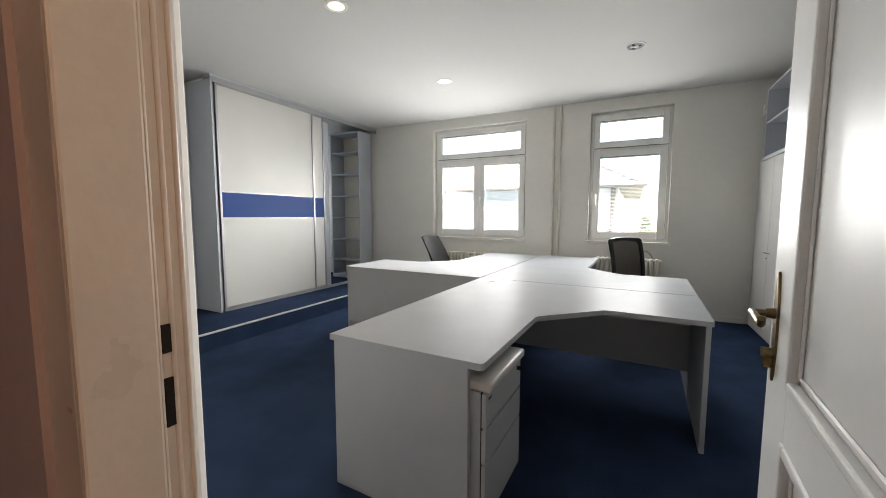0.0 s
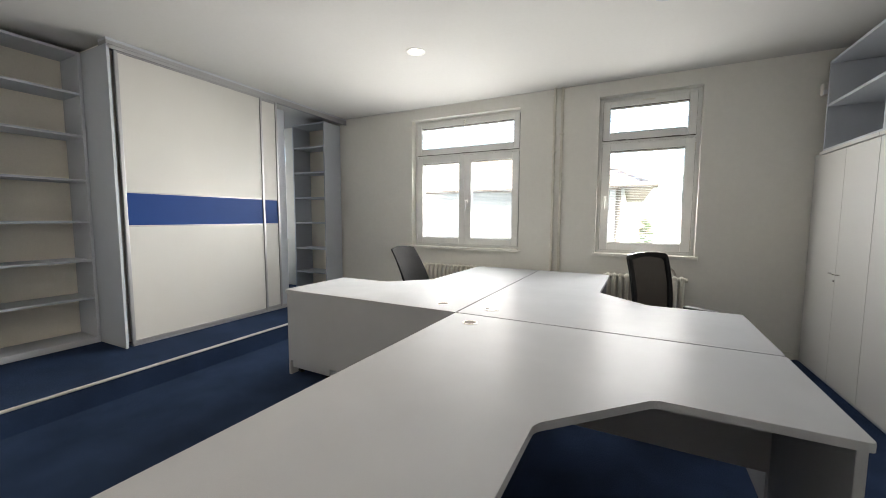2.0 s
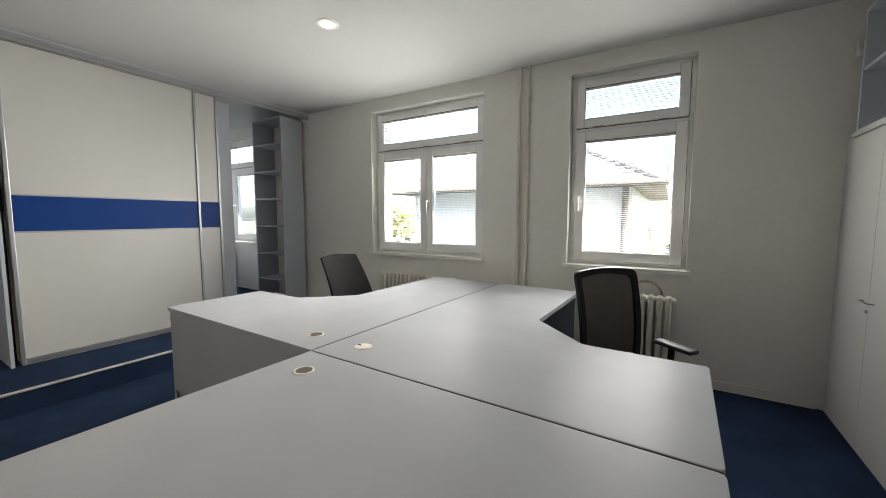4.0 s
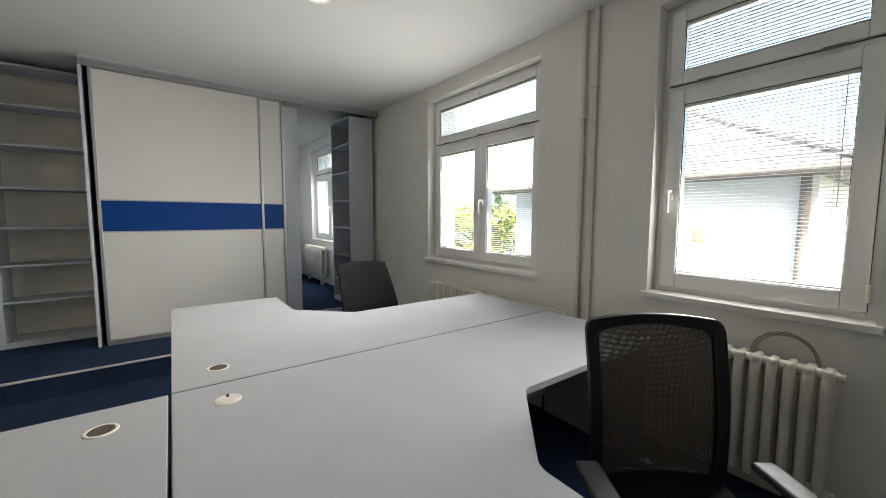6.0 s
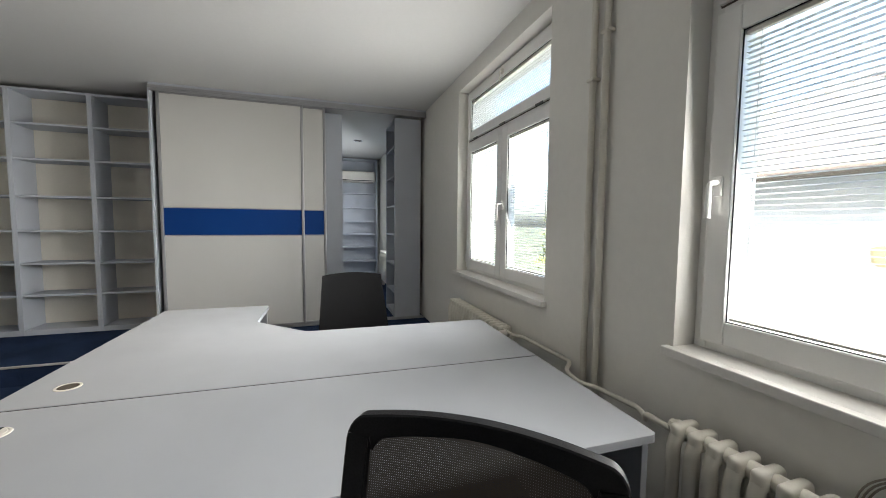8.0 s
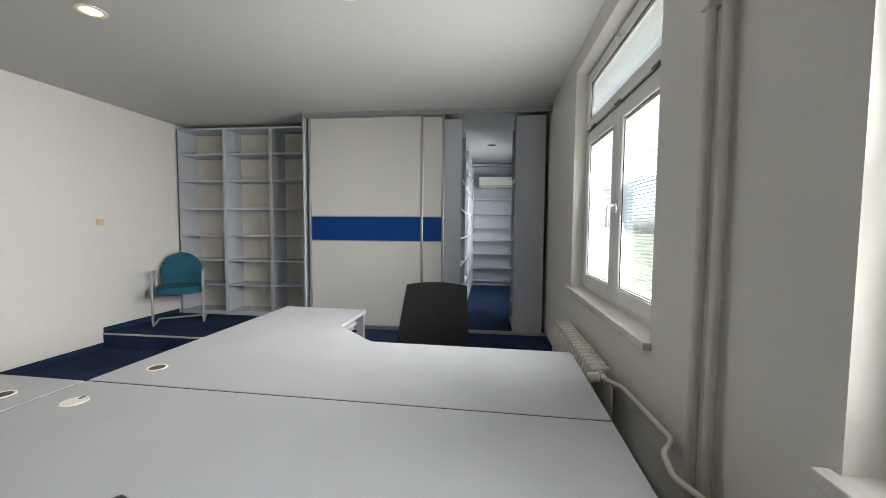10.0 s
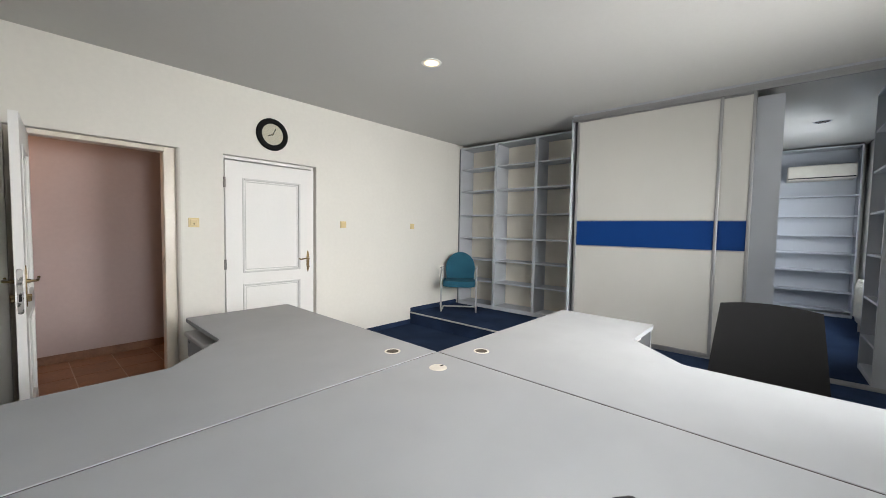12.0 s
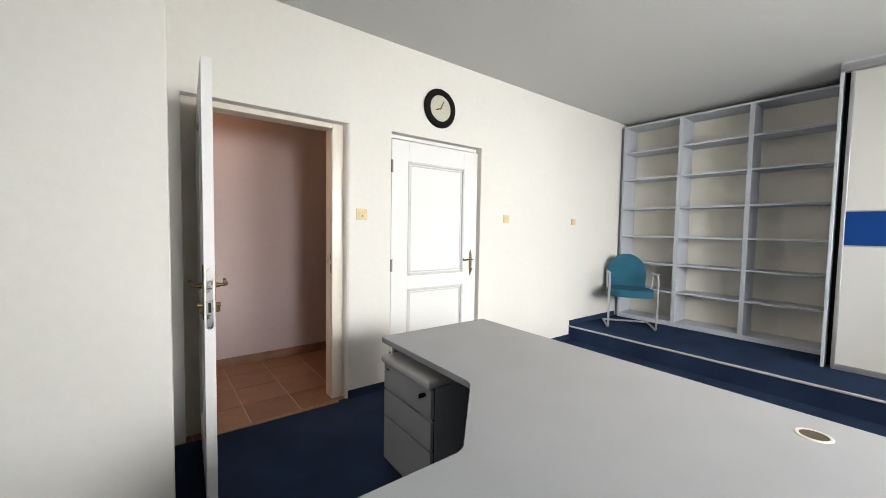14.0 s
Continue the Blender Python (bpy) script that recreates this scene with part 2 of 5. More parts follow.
def net(name):
    """Black woven net: open cells about 3 mm wide."""
    m = bpy.data.materials.new(name)
    m.use_nodes = True
    n, l = m.node_tree.nodes, m.node_tree.links
    b = n["Principled BSDF"]
    b.inputs["Base Color"].default_value = (0.055, 0.044, 0.036, 1)
    b.inputs["Roughness"].default_value = 0.6
    tc = n.new("ShaderNodeTexCoord")
    sep = n.new("ShaderNodeSeparateXYZ")
    l.new(tc.outputs["Object"], sep.inputs[0])
    walls = []
    for axis in ("X", "Z"):
        mul = n.new("ShaderNodeMath")
        mul.operation = "MULTIPLY"
        mul.inputs[1].default_value = 1 / 0.0042
        l.new(sep.outputs[axis], mul.inputs[0])
        fr = n.new("ShaderNodeMath")
        fr.operation = "FRACT"
        l.new(mul.outputs[0], fr.inputs[0])
        gt = n.new("ShaderNodeMath")
        gt.operation = "GREATER_THAN"
        gt.inputs[1].default_value = 0.76
        l.new(fr.outputs[0], gt.inputs[0])
        walls.append(gt)
    hole = n.new("ShaderNodeMath")
    hole.operation = "MULTIPLY"
    l.new(walls[0].outputs[0], hole.inputs[0])
    l.new(walls[1].outputs[0], hole.inputs[1])
    tr = n.new("ShaderNodeBsdfTransparent")
    mix = n.new("ShaderNodeMixShader")
    l.new(hole.outputs[0], mix.inputs[0])
    l.new(b.outputs[0], mix.inputs[1])
    l.new(tr.outputs[0], mix.inputs[2])
    l.new(mix.outputs[0], n["Material Output"].inputs["Surface"])
    return m


NET = net("black net")


# ---- building helpers ----
def thing(name, label, category, m=None, group="", kind=""):
    """An empty that holds the parts of one thing."""
    ob = new(name)
    ob.empty_display_size = 0.1
    if m is not None:
        ob.matrix_basis = m
    return tagged(ob, label, category, group, kind)


def part(name, bm, mat, parent=None, label="", smooth=False):
    me = bpy.data.meshes.new(name)
    bmesh.ops.recalc_face_normals(bm, faces=bm.faces)
    bm.to_mesh(me)
    bm.free()
    me.materials.append(mat)
    if smooth:
        me.shade_smooth()
        me.set_sharp_from_angle(angle=radians(40))
    ob = new(name, me)
    if parent is not None:
        ob.parent = parent
    if label:
        ob["label"] = label
    return ob


def again(ob, parent=None, m=None):
    """Another object on the same mesh."""
    o = bpy.data.objects.new(ob.name.split(".")[0], ob.data)
    scene.collection.objects.link(o)
    o.parent = parent
    if m is not None:
        o.matrix_basis = m
    for key in ("label", "category", "group", "kind"):
        if key in ob:
            o[key] = ob[key]
    return o


def add_box(bm, lo, hi, bevel=0.0, segments=1, m=None):
    c = [(a + b) / 2 for a, b in zip(lo, hi)]
    s = [abs(b - a) for a, b in zip(lo, hi)]
    mat = Matrix.Translation(c) @ Matrix.Diagonal((*s, 1))
    if m is not None:
        mat = m @ mat
    made = bmesh.ops.create_cube(bm, size=1, matrix=mat)
    if bevel:
        edges = {e for v in made["verts"] for e in v.link_edges}
        bmesh.ops.bevel(bm, geom=list(edges), offset=bevel, segments=segments, affect="EDGES", profile=0.5)
    return bm


def box(name, lo, hi, mat, parent=None, bevel=0.002, label="", segments=1, m=None):
    return part(name, add_box(bmesh.new(), lo, hi, bevel, segments, m), mat, parent, label)


def add_cyl(bm, p0, p1, r0, r1=None, sides=16):
    p0, p1 = Vector(p0), Vector(p1)
    d = p1 - p0
    m = Matrix.Translation((p0 + p1) / 2) @ d.to_track_quat("Z", "Y").to_matrix().to_4x4()
    bmesh.ops.create_cone(bm, cap_ends=True, segments=sides, radius1=r0, radius2=r0 if r1 is None else r1, depth=d.length, matrix=m)
    return bm


def cyl(name, p0, p1, r0, mat, parent=None, r1=None, sides=16, label=""):
    return part(name, add_cyl(bmesh.new(), p0, p1, r0, r1, sides), mat, parent, label, smooth=True)


def rounded(points, radius, steps=5):
    """A polyline with its corners rounded off."""
    pts = [Vector(p) for p in points]
    out = [pts[0]]
    for a, b, c in zip(pts, pts[1:], pts[2:]):
        r = min(radius, (b - a).length * 0.49, (c - b).length * 0.49)
        s, e = b + (a - b).normalized() * r, b + (c - b).normalized() * r
        for i in range(steps + 1):
            t = i / steps
            out.append((1 - t) ** 2 * s + 2 * t * (1 - t) * b + t * t * e)
    out.append(pts[-1])
    return out


def add_tube(bm, pts, r, sides=10):
    """A tube along a polyline."""
    pts = [Vector(p) for p in pts]
    rings, up = [], None
    for i, p in enumerate(pts):
        d = (pts[min(i + 1, len(pts) - 1)] - pts[max(i - 1, 0)]).normalized()
        if up is None:
            up = d.orthogonal().normalized()
        up = (up - d * up.dot(d)).normalized()
        side = d.cross(up)
        rr = r[i] if isinstance(r, (list, tuple)) else r
        rings.append([bm.verts.new(p + rr * (math.cos(a) * up + math.sin(a) * side)) for a in [2 * math.pi * k / sides for k in range(sides)]])
    for a, b in zip(rings, rings[1:]):
        for k in range(sides):
            bm.faces.new((a[k], a[(k + 1) % sides], b[(k + 1) % sides], b[k]))
    bm.faces.new(rings[0][::-1])
    bm.faces.new(rings[-1])
    return bm


def tube(name, pts, r, mat, parent=None, sides=10, label=""):
    return part(name, add_tube(bmesh.new(), pts, r, sides), mat, parent, label, smooth=True)


def add_prism(bm, outline, z0, z1, bevel=0.0, segments=2):
    """An upright prism over an outline in x and y."""
    low = [bm.verts.new((x, y, z0)) for x, y in outline]
    top = [bm.verts.new((x, y, z1)) for x, y in outline]
    n = len(outline)
    bm.faces.new(low[::-1])
    f = bm.faces.new(top)
    for i in range(n):
        bm.faces.new((low[i], low[(i + 1) % n], top[(i + 1) % n], top[i]))
    if bevel:
        bmesh.ops.bevel(bm, geom=list(f.edges), offset=bevel, segments=segments, affect="EDGES", profile=0.5)
    return bm


def add_lathe(bm, profile, centre=(0, 0, 0), sides=24, m=None):
    """A turned body: profile of (radius, height) about z."""
    rings = []
    for r, z in profile:
        rings.append([bm.verts.new(Vector(centre) + Vector((r * math.cos(2 * math.pi * k / sides), r * math.sin(2 * math.pi * k / sides), z))) for k in range(sides)])
    for a, b in zip(rings, rings[1:]):
        for k in range(sides):
            bm.faces.new((a[k], a[(k + 1) % sides], b[(k + 1) % sides], b[k]))
    bm.faces.new(rings[0][::-1])
    bm.faces.new(rings[-1])
    if m is not None:
        bmesh.ops.transform(bm, matrix=m, verts=bm.verts)
    return bm


def structure(ob, label="", category=""):
    return tagged(ob, label, category, kind="structure")


def add_wall(bm, axis, lo, hi, z0, z1, a0, a1, holes):
    """A wall along x or y from a0 to a1, lo to hi thick, with holes (b0, b1, bottom, top)."""
    def piece(p0, p1, q0, q1):
        if p1 - p0 < 1e-4 or q1 - q0 < 1e-4:
            return
        if axis == "x":
            add_box(bm, (p0, lo, q0), (p1, hi, q1))
        else:
            add_box(bm, (lo, p0, q0), (hi, p1, q1))
    at = a0
    for b0, b1, c0, c1 in sorted(holes):
        piece(at, b0, z0, z1)
        piece(b0, b1, z0, c0)
        piece(b0, b1, c1, z1)
        at = b1
    piece(at, a1, z0, z1)
    return bm


# ---- plan ----
WALL_N, WALL_E, H = 5.06, 1.66, 2.80
STEP_X, STEP_Z = -3.52, 0.17
W1 = (-2.98, -1.45, 0.93, 2.655)
W2 = (-0.575, 0.378, 0.93, 2.65)
W3 = (-6.95, -5.45, 0.95, 2.645)
D1 = (-0.665, 0.365, -0.3, 2.10)
D2 = (-2.01, -1.03, 0.0, 2.104)

# the door wall stands slightly askew to the window wall
SOUTH = pose(-3.5, 0.012, 0) @ pose(0, 0, 0, 0, 0, -1.4) @ pose(3.5, 0, 0)

# ---- large structure ----
structure(part("wall_north", add_wall(bmesh.new(), "x", WALL_N, WALL_N + 0.40, -0.3, 3.0, -8.5, 2.0, [W1, W2, W3]), PAINT), "off-white painted outer wall with three windows", "wall")
bm = add_wall(bmesh.new(), "x", -0.19, 0.0, -0.3, 3.0, -4.92, 2.0, [(-0.690, *D1[1:]), D2])
# rounded plaster corner beside the open door
add_prism(bm, [(-0.690, -0.19), (-0.653, -0.19), (-0.653, -0.036), (-0.656, -0.022), (-0.664, -0.010), (-0.676, -0.002), (-0.690, 0.0)], -0.3, 2.10)
structure(part("wall_south", bm, PAINT), "off-white painted wall with two doors", "wall").matrix_basis = SOUTH
structure(part("wall_east", add_box(bmesh.new(), (WALL_E, -0.2, -0.3), (2.0, WALL_N, 3.0)), PAINT), "off-white painted wall behind the cupboards", "wall")
structure(part("wall_pier", add_box(bmesh.new(), (0.45, -0.2, -0.1), (WALL_E, 0.66, H), 0.006, 2), PAINT), "off-white painted wall projection beside the open door", "wall")
structure(part("wall_west", add_wall(bmesh.new(), "y", -5.2, -4.92, -0.3, 3.0, -0.30, 2.19, []), PAINT), "off-white wall behind the open bookcases", "wall")
bm = bmesh.new()
add_box(bm, (-4.92, 2.19, -0.3), (-4.32, 2.30, 3.0))
add_box(bm, (-4.42, 2.30, -0.3), (-4.32, 3.52, 3.0))
add_box(bm, (-8.5, 3.52, -0.3), (-4.32, 3.62, 3.0))
structure(part("wall_partition", bm, PAINT), "painted partition behind the sliding panels", "wall")
structure(part("wall_far_west", add_box(bmesh.new(), (-8.5, 3.62, -0.3), (-8.22, WALL_N, 3.0)), PAINT), "painted end wall of the back room", "wall")
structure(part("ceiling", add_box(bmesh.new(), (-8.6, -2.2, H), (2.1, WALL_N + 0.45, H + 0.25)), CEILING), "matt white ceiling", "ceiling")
structure(part("floor", add_box(bmesh.new(), (STEP_X - 0.02, -0.07, -0.3), (2.0, WALL_N, 0.0)), CARPET), "dark blue short-pile carpet floor", "floor")
structure(part("floor_raised", add_box(bmesh.new(), (-8.5, 0.0, -0.3), (STEP_X, WALL_N, STEP_Z)), CARPET), "raised floor with dark blue carpet", "floor")
bm = add_box(bmesh.new(), (STEP_X - 0.012, 0.004, STEP_Z - 0.014), (STEP_X + 0.010, WALL_N - 0.004, STEP_Z + 0.004), 0.005, 2)
structure(part("trim_step_nosing", bm, NOSING), "pale plastic nosing along the step", "step nosing")

# corridor behind the open door
structure(part("floor_corridor", add_box(bmesh.new(), (-3.2, -2.2, -0.3), (2.0, -0.07, -0.006)), GROUT), "terracotta tiled corridor floor", "floor")
structure(part("wall_corridor_south", add_box(bmesh.new(), (-3.2, -1.75, -0.3), (2.0, -1.33, 3.0)), CORRIDOR), "dusky pink corridor wall", "wall")
# unseen end walls added to close the corridor against the sun
structure(part("wall_corridor_west", add_box(bmesh.new(), (-3.2, -1.66, -0.3), (-3.0, -0.195, 3.0)), CORRIDOR), "added dusky pink wall closing the unseen corridor end", "wall")
structure(part("wall_corridor_east", add_box(bmesh.new(), (1.5, -1.66, -0.3), (1.7, -0.306, 3.0)), CORRIDOR), "added dusky pink wall closing the unseen corridor end", "wall")
structure(part("wall_corridor_north", add_wall(bmesh.new(), "x", -0.204, -0.192, 0.0, H, -3.0, 1.5, [(-0.662, 0.362, -0.01, 2.098)]), CORRIDOR), "dusky pink corridor side of the door wall", "wall").matrix_basis = SOUTH
structure(part("baseboard_corridor", add_box(bmesh.new(), (-3.0, -1.335, -0.004), (1.5, -1.318, 0.085), 0.003), TERRACOTTA), "terracotta tile skirting", "baseboard")

# skirtings
bm = bmesh.new()
for x0, x1 in ((STEP_X, D2[0] - 0.003), (D2[1] + 0.003, D1[0] - 0.003)):
    add_box(bm, (x0, 0.0, -0.002), (x1, 0.010, 0.065), 0.003)
add_box(bm, (-4.56, 0.0, STEP_Z - 0.002), (STEP_X - 0.002, 0.010, STEP_Z + 0.065), 0.003)
structure(part("baseboard_south", bm, CARPET), "dark blue carpet skirting strip", "baseboard").matrix_basis = SOUTH
structure(part("baseboard_north", add_box(bmesh.new(), (STEP_X + 0.02, WALL_N - 0.014, -0.002), (1.20, WALL_N, 0.075), 0.004), PAINT), "white painted skirting board", "baseboard")


# ---- windows ----
def window(name, hole, sashes, label, handle_of=0):
    """A plastic window set back in its hole: fixed frame, a hopper above, casements below, blinds on each sash."""
    x0, x1, z0, z1 = hole
    y0, y1 = WALL_N + 0.105, WALL_N + 0.175
    win = thing(name, label, "window", kind="structure")
    f = 0.045
    bm = bmesh.new()
    for lo, hi in (((x0, y0, z0), (x0 + f, y1, z1)), ((x1 - f, y0, z0), (x1, y1, z1)), ((x0 + f, y0, z0), (x1 - f, y1, z0 + f)), ((x0 + f, y0, z1 - f), (x1 - f, y1, z1))):
        add_box(bm, lo, hi, 0.003)
    tz = 2.165
    add_box(bm, (x0 + f, y0, tz - 0.02), (x1 - f, y1, tz + 0.03), 0.003)
    part("window_frame", bm, PVC, win)
    # sill
    bm = add_box(bmesh.new(), (x0 - 0.025, WALL_N - 0.038, z0 - 0.030), (x1 + 0.025, WALL_N - 0.001, z0 + 0.005), 0.004, 2)
    add_box(bm, (x0 + 0.001, WALL_N - 0.004, z0 + 0.001), (x1 - 0.001, y0 + 0.01, z0 + 0.005), 0.0)
    part("window_sill", bm, SILL, win)
    clear = [(x0 + f - 0.008, x1 - f + 0.008, tz + 0.022, z1 - f + 0.008, "hopper")]
    w = (x1 - x0 - 2 * f + 0.016) / sashes
    for i in range(sashes):
        clear.append((x0 + f - 0.008 + i * w + (0.001 if i else 0), x0 + f - 0.008 + (i + 1) * w, z0 + f - 0.008, tz - 0.012, "casement"))
    count = 0
    for a0, a1, b0, b1, kind in clear:
        s = 0.086 if kind == "casement" else 0.072
        ys, ye = y0 - 0.022, y1 - 0.012
        bm = bmesh.new()
        for lo, hi in (((a0, ys, b0), (a0 + s, ye, b1)), ((a1 - s, ys, b0), (a1, ye, b1)), ((a0 + s, ys, b0), (a1 - s, ye, b0 + s)), ((a0 + s, ys, b1 - s), (a1 - s, ye, b1))):
            add_box(bm, lo, hi, 0.006, 2)
        sash = part("sash", bm, PVC, win)
        pane = part("pane", add_box(bmesh.new(), (a0 + s - 0.006, y1 - 0.035, b0 + s - 0.006), (a1 - s + 0.006, y1 - 0.031, b1 - s + 0.006)), GLASS, sash)
        pane.visible_shadow = False
        # dark strips draw the shadow in the joint round the sash, widest under the hopper
        lower = 0.006 if kind == "hopper" else 0.002
        bm = bmesh.new()
        for lo, hi in (((a0 - 0.003, b0), (a0, b1)), ((a1, b0), (a1 + 0.003, b1)), ((a0, b0 - lower), (a1, b0)), ((a0, b1), (a1, b1 + 0.003))):
            add_box(bm, (lo[0], y0 - 0.0035, lo[1]), (hi[0], y0 + 0.004, hi[1]))
        part("joint", bm, JOINT, sash, "dark strip for the joint's shadow line")
        # glazing gasket
        bm = bmesh.new()
        g0, g1, h0, h1 = a0 + s - 0.001, a1 - s + 0.001, b0 + s - 0.001, b1 - s + 0.001
        for lo, hi in (((g0, ys + 0.012, h0), (g0 + 0.004, ys + 0.016, h1)), ((g1 - 0.004, ys + 0.012, h0), (g1, ys + 0.016, h1)), ((g0, ys + 0.012, h0), (g1, ys + 0.016, h0 + 0.004)), ((g0, ys + 0.012, h1 - 0.004), (g1, ys + 0.016, h1))):
            add_box(bm, lo, hi)
        part("gasket", bm, BLACK, sash)
        # blind: head rail, slats, bottom rail, ladder cords
        yb = ys + 0.030
        p0, p1, q0, q1 = a0 + s + 0.004, a1 - s - 0.004, b0 + s + 0.006, b1 - s - 0.002
        box("blind_rail", (p0, yb - 0.010, q1 - 0.016), (p1, yb + 0.010, q1), CREAM_WHITE, sash, 0.002)
        box("blind_rail", (p0, yb - 0.009, q0), (p1, yb + 0.009, q0 + 0.009), CREAM_WHITE, sash, 0.002)
        n = int((q1 - q0 - 0.03) / 0.0185)
        wide = 0.019
        bm = bmesh.new()
        prof = [(-wide / 2, -0.0012), (0.0, 0.0012), (wide / 2, -0.0012)]
        tilt = Matrix.Rotation(radians(-4), 4, "X")
        ra = [bm.verts.new(tilt @ Vector((p0 + 0.002, yy, zz))) for yy, zz in prof]
        rb = [bm.verts.new(tilt @ Vector((p1 - 0.002, yy, zz))) for yy, zz in prof]
        for k in range(2):
            bm.faces.new((ra[k], ra[k + 1], rb[k + 1], rb[k]))
        bmesh.ops.solidify(bm, geom=list(bm.faces), thickness=0.0006)
        first = part("slat", bm, SLAT, sash)
        first.location = (0, yb, q0 + 0.02)
        for k in range(1, n):
            again(first, sash, Matrix.Translation((0, yb, q0 + 0.02 + k * (q1 - 0.03 - q0 - 0.01) / n)))
        for xc in (p0 + 0.05, p1 - 0.05):
            cyl("ladder_cord", (xc, yb - 0.0105, q0 + 0.005), (xc, yb - 0.0105, q1 - 0.01), 0.0009, SLAT, sash, sides=6)
        if kind == "casement":
            cyl("blind_wand", (p1 - 0.035, yb - 0.014, q1 - 0.02 - (q1 - q0) * 0.6), (p1 - 0.035, yb - 0.014, q1 - 0.02), 0.0022, CREAM_WHITE, sash, sides=6)
            if count == handle_of:
                hx = (a1 - s / 2) if sashes == 2 and count == 0 else a0 + s / 2
                if sashes == 2:
                    hx = a1 + 0.030
                hz = (b0 + b1) / 2 - 0.02
                handle = box("handle", (hx - 0.016, ys - 0.012, hz - 0.035), (hx + 0.016, ys, hz + 0.035), PVC, sash, 0.004, "white lever window handle", 2)
                tube("lever", rounded([(hx, ys - 0.008, hz + 0.012), (hx, ys - 0.050, hz + 0.012), (hx, ys - 0.052, hz - 0.115)], 0.02), [0.009] * 7 + [0.011], PVC, handle, 10)
            count += 1
            hinge_x = a0 if (sashes == 2 and count == 1) else a1
            for hz in (b0 + 0.09, b1 - 0.09):
                cyl("hinge", (hinge_x, ys - 0.004, hz - 0.04), (hinge_x, ys - 0.004, hz + 0.04), 0.008, PVC if sashes == 2 else CREAM_WHITE, sash, sides=10)
        else:
            for k in ((0.14, 0.5, 0.86) if sashes == 2 else (0.22, 0.80)):
                xh = a0 + (a1 - a0) * k
                cyl("hinge", (xh - 0.04, ys - 0.003, b0 - 0.004), (xh + 0.04, ys - 0.003, b0 - 0.004), 0.007, DULL_STEEL, sash, sides=10)
            xm = (a0 + a1) / 2
            if sashes == 2:
                latch = box("latch", (xm - 0.012, ys - 0.02, b1 - s + 0.012), (xm + 0.012, ys, b1 - 0.02), CREAM_WHITE, sash, 0.004)
                tube("lever", rounded([(xm, ys - 0.012, b1 - 0.04), (xm, ys - 0.035, b1 - 0.045), (xm, ys - 0.03, b1 - 0.13)], 0.015), 0.005, CREAM_WHITE, latch, 8)
            else:
                box("latch", (xm - 0.06, ys - 0.008, b1 - 0.035), (xm + 0.06, ys, b1 - 0.018), CREAM_WHITE, sash, 0.003)
    return win


window("window_1", W1, 2, "white plastic two-sash window with lowered open blinds and a hopper")
window("window_2", W2, 1, "white plastic single-sash window with lowered open blinds and a hopper")
window("window_3", W3, 2, "white plastic window with blinds in the back room")


# ---- doors ----
def panel_door(parent, width, height, thick, trim):
    """A two-panel leaf in local x (from the hinge) and z; the room side is +y. Returns the leaf."""
    st, zr = 0.165, ((0.20, 0.80), (0.93, height - 0.17))
    bm = bmesh.new()
    add_box(bm, (0.01, -thick / 2 + 0.015, 0.02), (width - 0.01, thick / 2 - 0.015, height - 0.01))
    add_box(bm, (0, -thick / 2, 0.006), (st, thick / 2, height), 0.0008)
    add_box(bm, (width - st, -thick / 2, 0.006), (width, thick / 2, height), 0.0008)
    for z0, z1 in ((0.006, zr[0][0]), (zr[0][1], zr[1][0]), (zr[1][1], height)):
        add_box(bm, (st, -thick / 2, z0), (width - st, thick / 2, z1), 0.0008)
    leaf = part("leaf", bm, DOOR_PAINT, parent)
    for z0, z1 in zr:
        for side in (-1, 1):
            y, yo = side * (thick / 2 - 0.015), side * (thick / 2 + 0.006)
            bm = bmesh.new()
            a0, a1 = st - 0.008, width - st + 0.008
            b0, b1 = z0 - 0.008, z1 + 0.008
            for lo, hi in (((a0, b0), (a0 + 0.022, b1)), ((a1 - 0.022, b0), (a1, b1)), ((a0 + 0.022, b0), (a1 - 0.022, b0 + 0.022)), ((a0 + 0.022, b1 - 0.022), (a1 - 0.022, b1))):
                add_box(bm, (lo[0], min(y, yo), lo[1]), (hi[0], max(y, yo), hi[1]), 0.005, 2)
            for lo, hi in (((a0 + 0.03, b0 + 0.03), (a0 + 0.04, b1 - 0.03)), ((a1 - 0.04, b0 + 0.03), (a1 - 0.03, b1 - 0.03)), ((a0 + 0.04, b0 + 0.03), (a1 - 0.04, b0 + 0.04)), ((a0 + 0.04, b1 - 0.04), (a1 - 0.04, b1 - 0.03))):
                add_box(bm, (lo[0], min(y, y + side * 0.006), lo[1]), (hi[0], max(y, y + side * 0.006), hi[1]), 0.003, 1)
            part("moulding", bm, trim, leaf)
    return leaf


